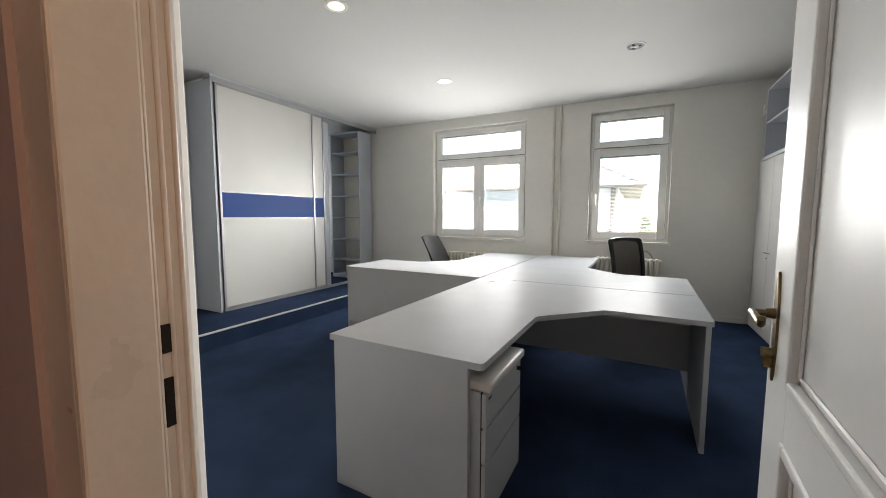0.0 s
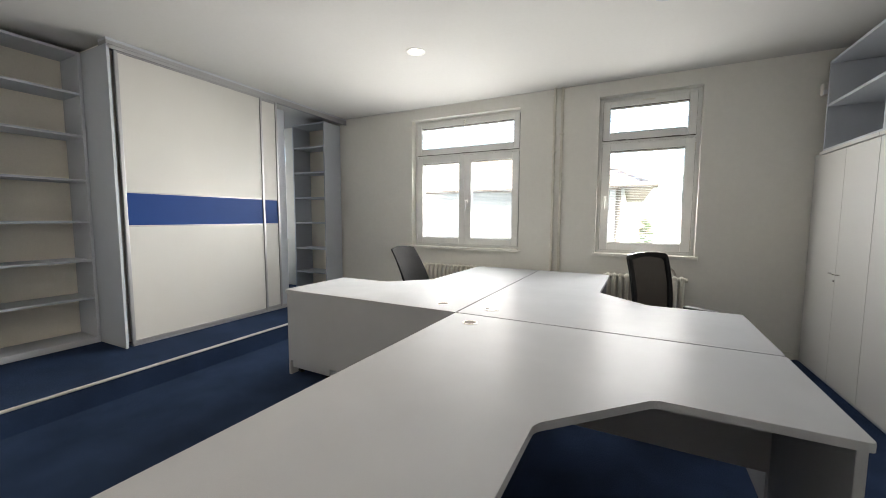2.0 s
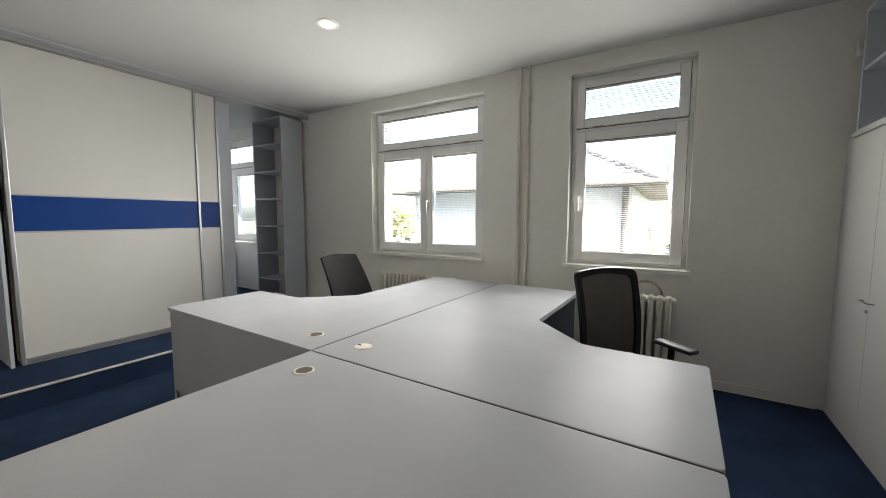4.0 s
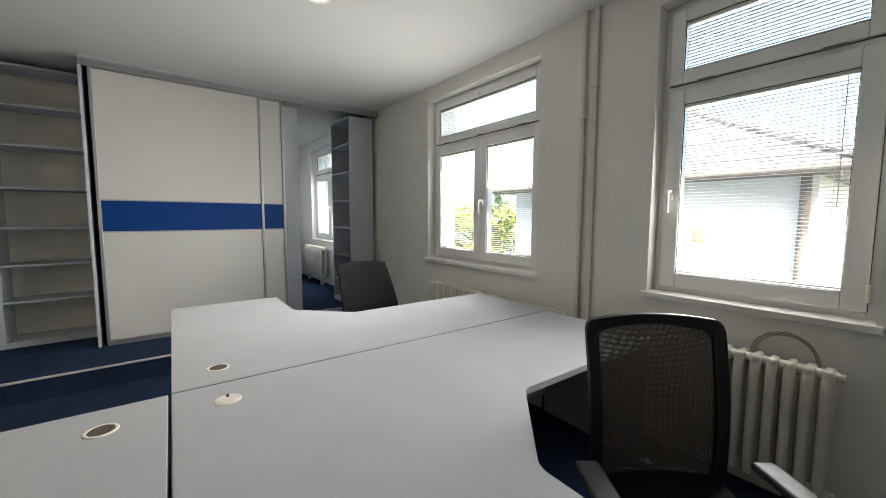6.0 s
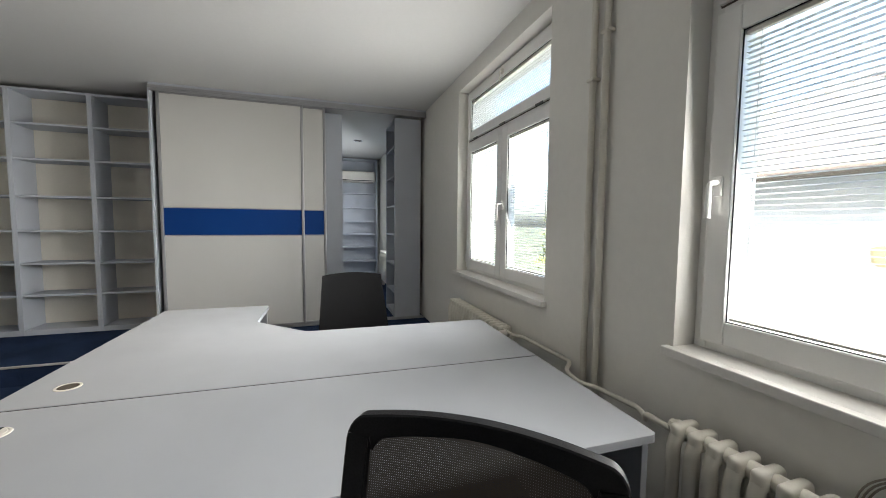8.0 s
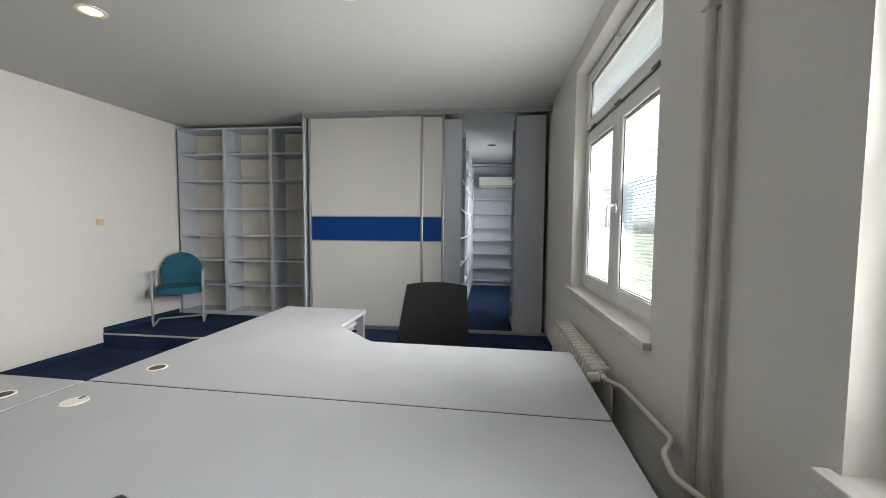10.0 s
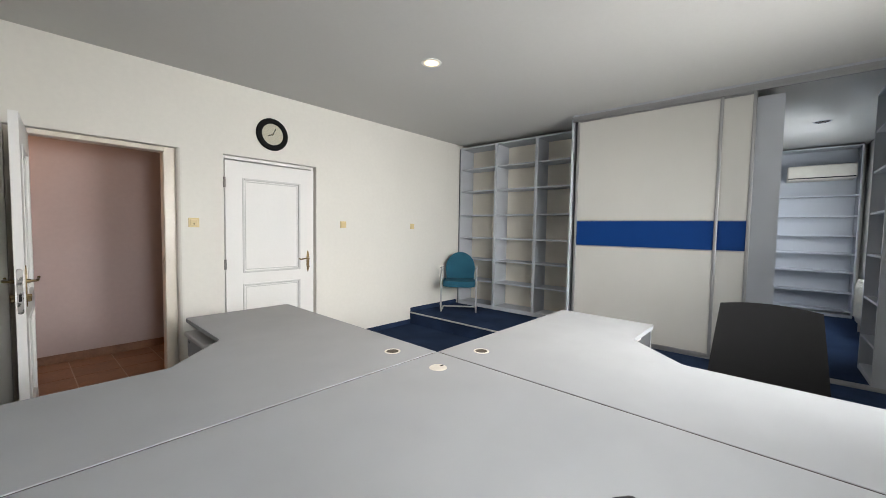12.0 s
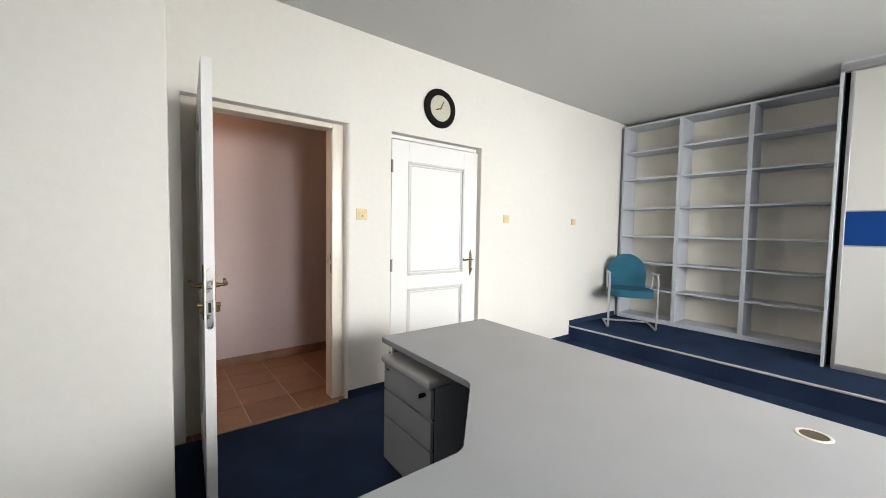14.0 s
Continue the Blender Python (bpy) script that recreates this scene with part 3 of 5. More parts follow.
def lever_set(leaf, x, thick, sides, z=1.03, toward=-1):
    """Long brass plate with a curved lever and a cylinder lock, on the given sides of the leaf."""
    for side in sides:
        y = side * thick / 2
        bm = add_prism(bmesh.new(), [(0.017 * math.cos(a) * (1 if abs(math.sin(a)) < 0.9 else 0.8), 0.125 * math.sin(a)) for a in [2 * math.pi * k / 20 for k in range(20)]], 0, 0.005, 0.002)
        bmesh.ops.transform(bm, matrix=Matrix.Translation((x, y, z - 0.03)) @ Matrix.Rotation(radians(90 * -side), 4, "X") @ Matrix.Rotation(0, 4, "Z"), verts=bm.verts)
        plate = part("plate", bm, BRASS, leaf, "worn brass lock plate", smooth=True)
        cyl("collar", (x, y, z), (x, y + side * 0.022, z), 0.013, BRASS, plate, 0.010)
        pts = rounded([(x, y + side * 0.015, z), (x, y + side * 0.048, z), (x + toward * 0.05, y + side * 0.050, z + 0.006), (x + toward * 0.115, y + side * 0.048, z - 0.004), (x + toward * 0.125, y + side * 0.05, z + 0.012)], 0.016)
        tube("lever", pts, 0.0075, BRASS, plate, 10)
        cyl("lock_cylinder", (x, y, z - 0.09), (x, y + side * 0.024, z - 0.09), 0.011, BRASS, plate)
        box("key_boss", (x - 0.006, y + min(0, side * 0.022), z - 0.125), (x + 0.006, y + max(0, side * 0.022), z - 0.095), BRASS, plate, 0.004)


def steel_frame(parent, x0, x1, top, y_room, y_back, mat, width=0.05, head=0.05, stop=0.073, proud=0.014):
    """A pressed-steel door frame: two jambs and a head, with a rebate."""
    wl0, wr0 = width if isinstance(width, tuple) else (width, width)
    for side, xo, xi in ((-1, x0, x0 + wl0), (1, x1, x1 - wr0)):
        bm = bmesh.new()
        a, b = min(xo, xi), max(xo, xi)
        add_box(bm, (a, y_back, 0), (b, y_room, top), 0.004, 2)
        # stop on the far side of the rebate
        s0, s1 = (b, b + proud) if side < 0 else (a - proud, a)
        add_box(bm, (s0, y_back, 0), (s1, y_room - stop, top - head), 0.004, 2)
        part("jamb", bm, mat, parent)
    bm = add_box(bmesh.new(), (x0 + wl0, y_back, top - head), (x1 - wr0, y_room, top), 0.004, 2)
    part("head", bm, mat, parent)


# open door to the corridor
d1 = thing("door_1", "white two-panel door standing open with worn brass handles", "door", SOUTH, kind="structure")
steel_frame(d1, D1[0] + 0.002, D1[1] - 0.002, D1[3] - 0.002, -0.070, -0.196, FRAME_PAINT, (0.092, 0.098), 0.038, 0.040, 0.005)
for z0, z1 in ((1.079, 1.119), (0.973, 1.043)):
    box("strike_hole", (-0.575, -0.1055, z0), (-0.5685, -0.0925, z1), DARK, d1, 0.0)
for y in (-0.074, -0.0915, -0.1095):
    cyl("bead", (-0.571, y, 0.0), (-0.571, y, 2.05), 0.0038, FRAME_PAINT, d1, sides=10)
leaf1 = panel_door(d1, 0.830, 2.045, 0.042, DOOR_PAINT)
leaf1.matrix_basis = Matrix.Translation((0.262, -0.062, 0)) @ Matrix.Rotation(radians(87.6), 4, "Z")
lever_set(leaf1, 0.777, 0.042, (-1, 1), 1.052)
bm = add_prism(bmesh.new(), [(0.0135 * math.cos(q), (0.122 if math.sin(q) > 0 else -0.122) + 0.0135 * math.sin(q)) for q in [2 * math.pi * k / 24 for k in range(24)]], 0, 0.002, 0.0006, 1)
bmesh.ops.transform(bm, matrix=Matrix.Translation((0.8296, 0, 0.997)) @ Matrix.Rotation(radians(90), 4, "Y") @ Matrix.Rotation(radians(90), 4, "Z"), verts=bm.verts)
lock = part("lock_face", bm, STEEL, leaf1, "scratched steel lock face with two screws")
box("bolt", (0.8315, -0.008, 1.047), (0.8420, 0.008, 1.080), STEEL, lock, 0.003)
box("latch_slot", (0.8315, -0.009, 1.040), (0.8322, 0.009, 1.046), DARK, lock, 0.0)
box("bolt", (0.8315, -0.006, 0.937), (0.8325, 0.006, 0.982), DARK, lock, 0.0)
for z in (0.877, 0.910, 1.116):
    cyl("screw", (0.8312, 0, z), (0.8328, 0, z), 0.005, STEEL, lock, sides=10)

# closed door
d2 = thing("door_2", "white two-panel door, closed, with a brass handle", "door", SOUTH, kind="structure")
steel_frame(d2, D2[0] + 0.001, D2[1] - 0.001, D2[3] - 0.001, -0.075, -0.18, DOOR_PAINT, 0.03, 0.03)
leaf2 = panel_door(d2, 0.935, 2.055, 0.042, MOULDING_SHADE)
leaf2.matrix_basis = Matrix.Translation((-1.052, -0.050, 0.0)) @ Matrix.Rotation(radians(180), 4, "Z")
lever_set(leaf2, 0.865, 0.042, (-1,), 1.04)
for hz in (0.25, 1.02, 1.83):
    cyl("hinge", (-1.038, -0.004, hz - 0.05), (-1.038, -0.004, hz + 0.05), 0.012, DULL_STEEL, d2, sides=10)
structure(part("wall_behind_door", add_box(bmesh.new(), (D2[0] + 0.002, -0.189, 0.0), (D2[1] - 0.002, -0.183, D2[3])), DARK), "dark closed space behind the door", "wall").matrix_basis = SOUTH


# ---- sliding panels ----
RAIL_X = -4.14
wardrobe = thing("sliding_partition", "white sliding panels with a blue band in aluminium rails", "sliding door", pose(-4.17, 3.0, STEP_Z))


def put(ob, holder):
    """Hang a part that was built in world axes under a thing that stands elsewhere."""
    ob.parent = holder
    ob.matrix_parent_inverse = holder.matrix_basis.inverted()
    return ob


bm = add_box(bmesh.new(), (-4.26, 2.135, 2.742), (-4.13, WALL_N - 0.006, 2.775), 0.003)
add_box(bm, (-4.142, 2.135, 2.712), (-4.130, WALL_N - 0.006, 2.742), 0.002)
put(part("top_rail", bm, ALU), wardrobe)
put(box("rail_cover", (-4.27, 2.14, 2.775), (-4.14, WALL_N - 0.006, H - 0.001), GREY, bevel=0.0), wardrobe)
bm = bmesh.new()
for dx in (-4.15, -4.185, -4.22, -4.255):
    add_box(bm, (dx - 0.003, 2.20, STEP_Z), (dx + 0.003, WALL_N - 0.01, STEP_Z + 0.014), 0.001)
add_box(bm, (-4.262, 2.20, STEP_Z), (-4.143, WALL_N - 0.01, STEP_Z + 0.004))
put(part("bottom_track", bm, ALU), wardrobe)


def sliding_panel(y0, y1, x):
    z0, z1, b0, b1 = STEP_Z + 0.016, 2.735, 1.246, 1.535
    put(part("panel", add_box(bmesh.new(), (x - 0.006, y0 + 0.02, z0 + 0.02), (x + 0.004, y1 - 0.02, b0 - 0.006)), PANEL), wardrobe)
    put(part("panel", add_box(bmesh.new(), (x - 0.006, y0 + 0.02, b1 + 0.006), (x + 0.004, y1 - 0.02, z1 - 0.02)), PANEL), wardrobe)
    put(part("blue_panel", add_box(bmesh.new(), (x - 0.006, y0 + 0.02, b0), (x + 0.004, y1 - 0.02, b1)), BLUE), wardrobe)
    for z in (b0 - 0.003, b1 + 0.003):
        put(part("strip", add_box(bmesh.new(), (x - 0.007, y0 + 0.02, z - 0.006), (x + 0.007, y1 - 0.02, z + 0.006), 0.001), ALU), wardrobe)
    for y in (y0, y1 - 0.028):
        bm = add_box(bmesh.new(), (x - 0.014, y, z0), (x + 0.016, y + 0.028, z1), 0.005, 2)
        put(part("stile", bm, ALU), wardrobe)
    for z in (z0, z1 - 0.03):
        put(part("rail", add_box(bmesh.new(), (x - 0.010, y0 + 0.028, z), (x + 0.010, y1 - 0.028, z + 0.032), 0.003), ALU), wardrobe)


sliding_panel(2.195, 3.605, -4.165)
sliding_panel(2.43, 3.850, -4.205)
put(box("side_panel", (-4.90, 2.135, STEP_Z), (-4.13, 2.157, 2.742), GREY, bevel=0.001), wardrobe)
put(box("side_shadow", (-4.30, 2.157, STEP_Z), (-4.28, 2.195, 2.742), DARK, bevel=0.0), wardrobe)


# ---- bookcases ----
def bookcase(width, depth, z_shelves, height, label, m, group, back=BACKING, plinth=0.045, t=0.022):
    """Open shelves: sides, top, back, plinth and fixed shelves. Local x is the width, y the depth behind the front, z up."""
    b = thing("bookcase", label, "bookcase", m, group)
    box("side", (0, 0, 0), (t, depth, height), GREY, b, 0.001)
    box("side", (width - t, 0, 0), (width, depth, height), GREY, b, 0.001)
    box("top", (t, 0, height - t), (width - t, depth, height), GREY, b, 0.001)
    box("back", (t, depth - 0.008, 0.01), (width - t, depth - 0.002, height - t), back, b, 0.0)
    box("plinth", (t, 0.004, 0), (width - t, 0.022, plinth), GREY, b, 0.001)
    for z in z_shelves:
        box("shelf", (t, 0.006, z - 0.020), (width - t, depth - 0.01, z), GREY, b, 0.001)
    return b


SHELVES = [z - STEP_Z for z in (0.225, 0.60, 0.94, 1.285, 1.65, 2.035, 2.395)]
for y0, y1 in ((0.085, 0.778), (0.778, 1.455), (1.455, 2.130)):
    bookcase(y1 - y0, 0.34, SHELVES, 2.74 - STEP_Z, "empty blue-grey open bookcase with a cream back on the raised floor",
             pose(-4.565, y0, STEP_Z, 0, 0, 90), "bookcases along the wall")
structure(part("trim_bookcase_gap", add_box(bmesh.new(), (-4.90, 0.004, STEP_Z), (-4.60, 0.084, 2.74)), GREY_DARK), "dark filler strip beside the bookcases", "trim")

# back room bookcases: long run on the south side, one bay by the window, one at the end wall
for i in range(4):
    bookcase(0.88, 0.40, [z - STEP_Z for z in (0.225, 0.60, 0.94, 1.285, 1.65, 2.035, 2.395)], 2.70 - STEP_Z,
             "empty blue-grey open bookcase lining the back room aisle", pose(-4.30 - 0.88 * i, 4.045, STEP_Z, 0, 0, 180), "bookcases of the back room")
bookcase(0.64, 0.335, [z - STEP_Z for z in (0.225, 0.50, 0.86, 1.25, 1.625, 2.00, 2.37)], 2.70 - STEP_Z,
         "tall empty grey bookcase beside the back room window", pose(-4.86, 4.675, STEP_Z), "bookcases of the back room")
# the grey back stands in for shade in the bays round the air conditioner
bookcase(0.96, 0.30, [z - STEP_Z for z in (0.27, 0.55, 0.86, 1.14, 1.42, 1.72, 2.035)], 2.77 - STEP_Z,
         "empty pale grey end-wall bookcase, back greyed for shade, around an air conditioner", pose(-7.90, 4.03, STEP_Z, 0, 0, 90), "bookcases of the back room", GREY)

ac = thing("air_conditioner", "off-white wall air conditioner in the top bay of the end bookcase", "air conditioner", pose(-7.97, 4.55, 2.275))
bm = add_box(bmesh.new(), (-0.222, -0.385, 0), (0.10, 0.385, 0.225), 0.02, 3)
part("body", bm, CREAM_WHITE, ac, smooth=True)
box("air_slot", (0.080, -0.375, 0.020), (0.1025, 0.375, 0.038), BLACK, ac, 0.002)
box("flap", (0.080, -0.36, 0.004), (0.104, 0.36, 0.018), CREAM_WHITE, ac, 0.003)


# ---- desks ----
CL = pose(-1.195, 2.628, 0, 0, 0, -1.4)
DESK_Z = 0.729


def desk(name, sx, sy, wing, shape, label, joints, capped=False, long=1.6):
    """A corner desk in the quarter (sx, sy) of the cluster: long metres along x, wing metres along y, with a slanted inner corner of the given shape."""
    d = thing(name, label, "desk", CL, "desk cluster")
    dep, cx, wid, cy = shape
    pts = [(0.005, 0.005), (long, 0.005), (long, dep), (cx, dep), (wid, cy), (wid, wing), (0.005, wing)]
    ring = rounded([(x, y, 0) for x, y in pts] , 0.02, 3)
    outline = [(pts[0][0] * sx, pts[0][1] * sy)] + [(v.x * sx, v.y * sy) for v in ring[1:-1]] + [(pts[-1][0] * sx, pts[-1][1] * sy)]
    if sx * sy < 0:
        outline = outline[::-1]
    part("tabletop", add_prism(bmesh.new(), outline, DESK_Z - 0.028, DESK_Z, 0.0025), DESK, d)

    # dark strips added in the joints between the desks to shade the gaps
    sides = {"x": ((0.03, 0.0030), (long - 0.004, 0.0052)), "y": ((0.0030, 0.03), (0.0052, wing - 0.004))}
    for lo, hi in [sides[k] for k in joints]:
        box("edging", (min(lo[0] * sx, hi[0] * sx), min(lo[1] * sy, hi[1] * sy), DESK_Z - 0.027), (max(lo[0] * sx, hi[0] * sx), max(lo[1] * sy, hi[1] * sy), DESK_Z - 0.003), SEAM_SHADE, d, 0.0, "dark brown strip shading the desk joint")

    def panel(pname, x0, x1, y0, y1, z0=0.0, z1=DESK_Z - 0.028, mat=DESK):
        return box(pname, (min(x0 * sx, x1 * sx), min(y0 * sy, y1 * sy), z0), (max(x0 * sx, x1 * sx), max(y0 * sy, y1 * sy), z1), mat, d, 0.0015)
    panel("side_panel", long - 0.035, long - 0.010, 0.02, 0.70)
    panel("side_panel", 0.02, 0.72 if wing > 2 else 0.70, wing - 0.035, wing - 0.010)
    panel("modesty_panel", 0.03, long - 0.035, 0.012, 0.030, 0.20 if sx > 0 else 0.13)
    panel("modesty_panel", 0.012, 0.030, 0.05, wing - 0.036, 0.13)
    panel("corner_post", 0.035, 0.085, 0.035, 0.085)
    # cable outlet
    gx, gy = 0.177 * sx, 0.172 * sy
    prof = [(0.034, 0.0), (0.0345, 0.003), (0.038, 0.004), (0.043, 0.0025), (0.044, 0.0)]
    bm = bmesh.new()
    rings = []
    for r, z in prof:
        rings.append([bm.verts.new((gx + r * math.cos(2 * math.pi * k / 28), gy + r * math.sin(2 * math.pi * k / 28), DESK_Z + z)) for k in range(28)])
    for a, b in zip(rings, rings[1:]):
        for k in range(28):
            bm.faces.new((a[k], a[(k + 1) % 28], b[(k + 1) % 28], b[k]))
    grommet = part("cable_outlet", bm, CREAM_WHITE, d, "cream plastic cable outlet", smooth=True)
    if capped:
        part("cap", add_lathe(bmesh.new(), [(0.0335, 0.001), (0.0335, 0.0035), (0.031, 0.0045)], (gx, gy, DESK_Z), 28), CREAM_WHITE, grommet)
        box("notch", (gx - 0.036, gy - 0.004, DESK_Z + 0.0046), (gx - 0.014, gy + 0.006, DESK_Z + 0.0056), DARK, grommet, 0.0)
    else:
        part("hole", add_lathe(bmesh.new(), [(0.0338, 0.0006), (0.0338, 0.0012)], (gx, gy, DESK_Z), 28), CABLE_HOLE, grommet)
    return d


desk("corner_desk", 1, -1, 1.80, (0.72, 1.08, 0.765, 1.05), "light grey laminate corner desk above a drawer unit", "x")
desk("corner_desk", 1, 1, 2.19, (0.80, 1.08, 0.745, 1.12), "light grey laminate corner desk with a capped cable outlet", "xy", capped=True)
desk("corner_desk", -1, 1, 2.19, (0.713, 1.06, 0.745, 1.04), "light grey laminate corner desk beside the closed-back chair", "y", long=1.58)


def pedestal(m, label):
    """A rolling drawer unit: body, three drawer fronts, rounded top lip, castors. The front is +x."""
    p = thing("drawer_unit", label, "drawer unit", m, "drawer units")
    box("body", (-0.56, -0.222, 0.06), (-0.004, 0.222, 0.60), DESK, p, 0.002)
    bm = add_box(bmesh.new(), (-0.57, -0.226, 0.602), (0.038, 0.226, 0.640), 0.012, 3)
    part("top", bm, DESK_EDGE, p, smooth=True)
    # dark sheet behind the fronts stands in for the shade in their gaps
    box("drawer_gap", (-0.0045, -0.220, 0.07), (-0.0005, 0.220, 0.598), DARK, p, 0.0, "dark sheet for the shade between the drawer fronts")
    for z0, z1, key in ((0.458, 0.595, True), (0.313, 0.449, False), (0.065, 0.304, False)):
        f = box("drawer", (0.0, -0.221, z0), (0.018, 0.221, z1), DESK, p, 0.002)
        if key:
            cyl("lock", (0.016, 0.17, z1 - 0.035), (0.024, 0.17, z1 - 0.035), 0.010, BLACK, f, sides=14)
            box("key", (0.022, 0.1685, z1 - 0.046), (0.052, 0.1715, z1 - 0.024), BLACK, f, 0.002)
            box("badge", (0.0175, -0.195, z1 - 0.032), (0.019, -0.165, z1 - 0.022), BLACK, f, 0.0)
    for x in (-0.50, -0.06):
        for y in (-0.16, 0.16):
            cyl("castor", (x, y - 0.012, 0.031), (x, y + 0.012, 0.031), 0.03, BLACK, p)
            box("castor_fork", (x - 0.012, y - 0.008, 0.03), (x + 0.012, y + 0.008, 0.062), BLACK, p, 0.001)
    return p


pedestal(CL @ pose(0.745, -1.540, 0), "light grey rolling drawer unit with three drawers and a key")
pedestal(CL @ pose(-1.345, 0.60, 0, 0, 0, 90), "light grey rolling drawer unit under the far desk wing")


# ---- cupboards along the east wall ----
CX = 1.21
for i in range(5):
    y1 = 4.865 - 0.8730 * i
    y0 = y1 - 0.8715
    if y0 < 0.45:
        break
    c = thing("cupboard", "tall white two-door cupboard with a slim metal handle", "cupboard", pose(CX, y0, 0), "cupboards along the wall")
    w = y1 - y0
    box("body", (0.0185, 0, 0.035), (0.44, w, 1.865), WHITE_LAM, c, 0.001)
    box("plinth", (0.03, 0.002, 0), (0.43, w - 0.002, 0.035), GREY, c, 0.0)
    for k in range(2):
        box("door", (0.0, k * w / 2 + 0.0012, 0.04), (0.018, (k + 1) * w / 2 - 0.0012, 1.862), WHITE_LAM, c, 0.0015)
    box("top", (-0.010, 0.001, 1.868), (0.44, w - 0.001, 1.893), WHITE_LAM, c, 0.002)
    hz = 0.90
    tube("handle", rounded([(0.0, w / 2 - 0.062, hz), (-0.026, w / 2 - 0.062, hz), (-0.026, w / 2 + 0.062, hz), (0.0, w / 2 + 0.062, hz)], 0.01, 3), 0.004, STEEL, c, 8, "slim metal bow handle")
    cyl("lock", (0.001, w / 2 + 0.014, hz - 0.055), (-0.008, w / 2 + 0.014, hz - 0.055), 0.009, STEEL, c, sides=12)
    if i == 1:
        box("key", (-0.036, w / 2 + 0.011, hz - 0.066), (-0.006, w / 2 + 0.016, hz - 0.046), BLACK, c, 0.002, "black key with a spare hanging from it")
        box("spare_key", (-0.034, w / 2 + 0.006, hz - 0.104), (-0.028, w / 2 + 0.024, hz - 0.070), BLACK, c, 0.002)
    u = thing("open_shelf_unit", "open blue-grey shelf unit standing on the cupboards", "shelf unit", pose(CX + 0.012, y0, 1.893), "shelf units on the cupboards")
    t = 0.022
    box("side", (0, 0, 0), (0.40, t, 0.745), GREY, u, 0.001)
    box("side", (0, w - t, 0), (0.40, w, 0.745), GREY, u, 0.001)
    box("top", (0, t, 0.723), (0.40, w - t, 0.745), GREY, u, 0.001)
    box("bottom", (0, t, 0), (0.40, w - t, t), GREY, u, 0.001)
    box("shelf", (0.004, t, 0.372), (0.39, w - t, 0.394), GREY, u, 0.001)
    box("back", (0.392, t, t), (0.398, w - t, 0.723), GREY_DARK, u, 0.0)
structure(part("trim_cupboard_filler", add_box(bmesh.new(), (CX + 0.03, 4.868, 0.0), (CX + 0.05, WALL_N - 0.002, 1.89)), WHITE_LAM), "white filler strip between cupboard and wall", "trim")


# ---- radiators and pipes ----
def radiator(name, x0, n, pitch, z0, z1, label, y=WALL_N - 0.115, depth=0.15):
    """A cast column radiator: n rounded sections of two columns, with joined top and bottom hubs."""
    r = thing(name, label, "radiator", pose(x0, y, z0))
    h = z1 - z0
    bm = bmesh.new()
    for dy in (-depth * 0.32, depth * 0.32):
        pts = [(0, dy * 0.6, 0.03), (0, dy, 0.075), (0, dy, h - 0.075), (0, dy * 0.6, h - 0.03)]
        add_tube(bm, rounded(pts, 0.03, 3), 0.0215, 10)
    for z in (0.034, h - 0.034):
        add_box(bm, (-0.0195, -depth * 0.36, z - 0.032), (0.0195, depth * 0.36, z + 0.032), 0.016, 3)
        add_cyl(bm, (-pitch / 2, 0, z), (pitch / 2, 0, z), 0.026, sides=12)
    first = part("section", bm, ENAMEL, r, smooth=True)
    for i in range(1, n):
        again(first, r, Matrix.Translation((i * pitch, 0, 0)))
    for z in (0.034, h - 0.034):
        for x, s in ((-pitch / 2, -1), ((n - 0.5) * pitch, 1)):
            cyl("plug", (x, 0, z), (x + s * 0.018, 0, z), 0.021, ENAMEL, r, sides=8)
    for x in (pitch, (n - 2) * pitch):
        box("bracket", (x - 0.012, 0.03, 0.06), (x + 0.012, 0.115, 0.085), ENAMEL, r, 0.003)
        box("foot", (x - 0.015, -0.03, -z0), (x + 0.015, 0.03, 0.01), ENAMEL, r, 0.003)
    return r


radiator("radiator", -2.70, 17, 0.06, 0.12, 0.715, "cream cast-iron column radiator below the wide window")
radiator("radiator", -0.42, 12, 0.0625, 0.12, 0.735, "cream cast-iron column radiator with a cable loop behind it")
radiator("radiator", -6.9, 15, 0.06, 0.29, 0.85, "white column radiator in the back room")

valve = thing("radiator_valve", "cream thermostatic valve at the radiator end", "valve", pose(-1.70, WALL_N - 0.115, 0.681))
part("head", add_lathe(bmesh.new(), [(0.018, 0.0), (0.024, 0.006), (0.024, 0.05), (0.016, 0.06)], (0, 0, 0), 14, pose(0.03, -0.02, 0, 90, 0, 0)), CREAM_WHITE, valve, smooth=True)
cyl("body", (-0.01, 0, 0), (0.07, 0, 0), 0.014, ENAMEL, valve)

yp = WALL_N - 0.026
for name, x, zc in (("heating_pipe", -1.050, 2.092), ("heating_pipe", -0.965, 2.285)):
    p = thing(name, "cream painted vertical heating pipe with a wall clip", "pipe", pose(x, yp, 0), "heating pipes")
    cyl("tube", (0, 0, 0), (0, 0, H), 0.0165, ENAMEL, p, sides=14)
    box("clip", (-0.024, -0.022, zc - 0.008), (0.024, 0.026, zc + 0.008), ENAMEL, p, 0.003)
p = thing("branch_pipe", "cream painted heating pipe running along the wall", "pipe", pose(-1.3, WALL_N - 0.04, 0.64))
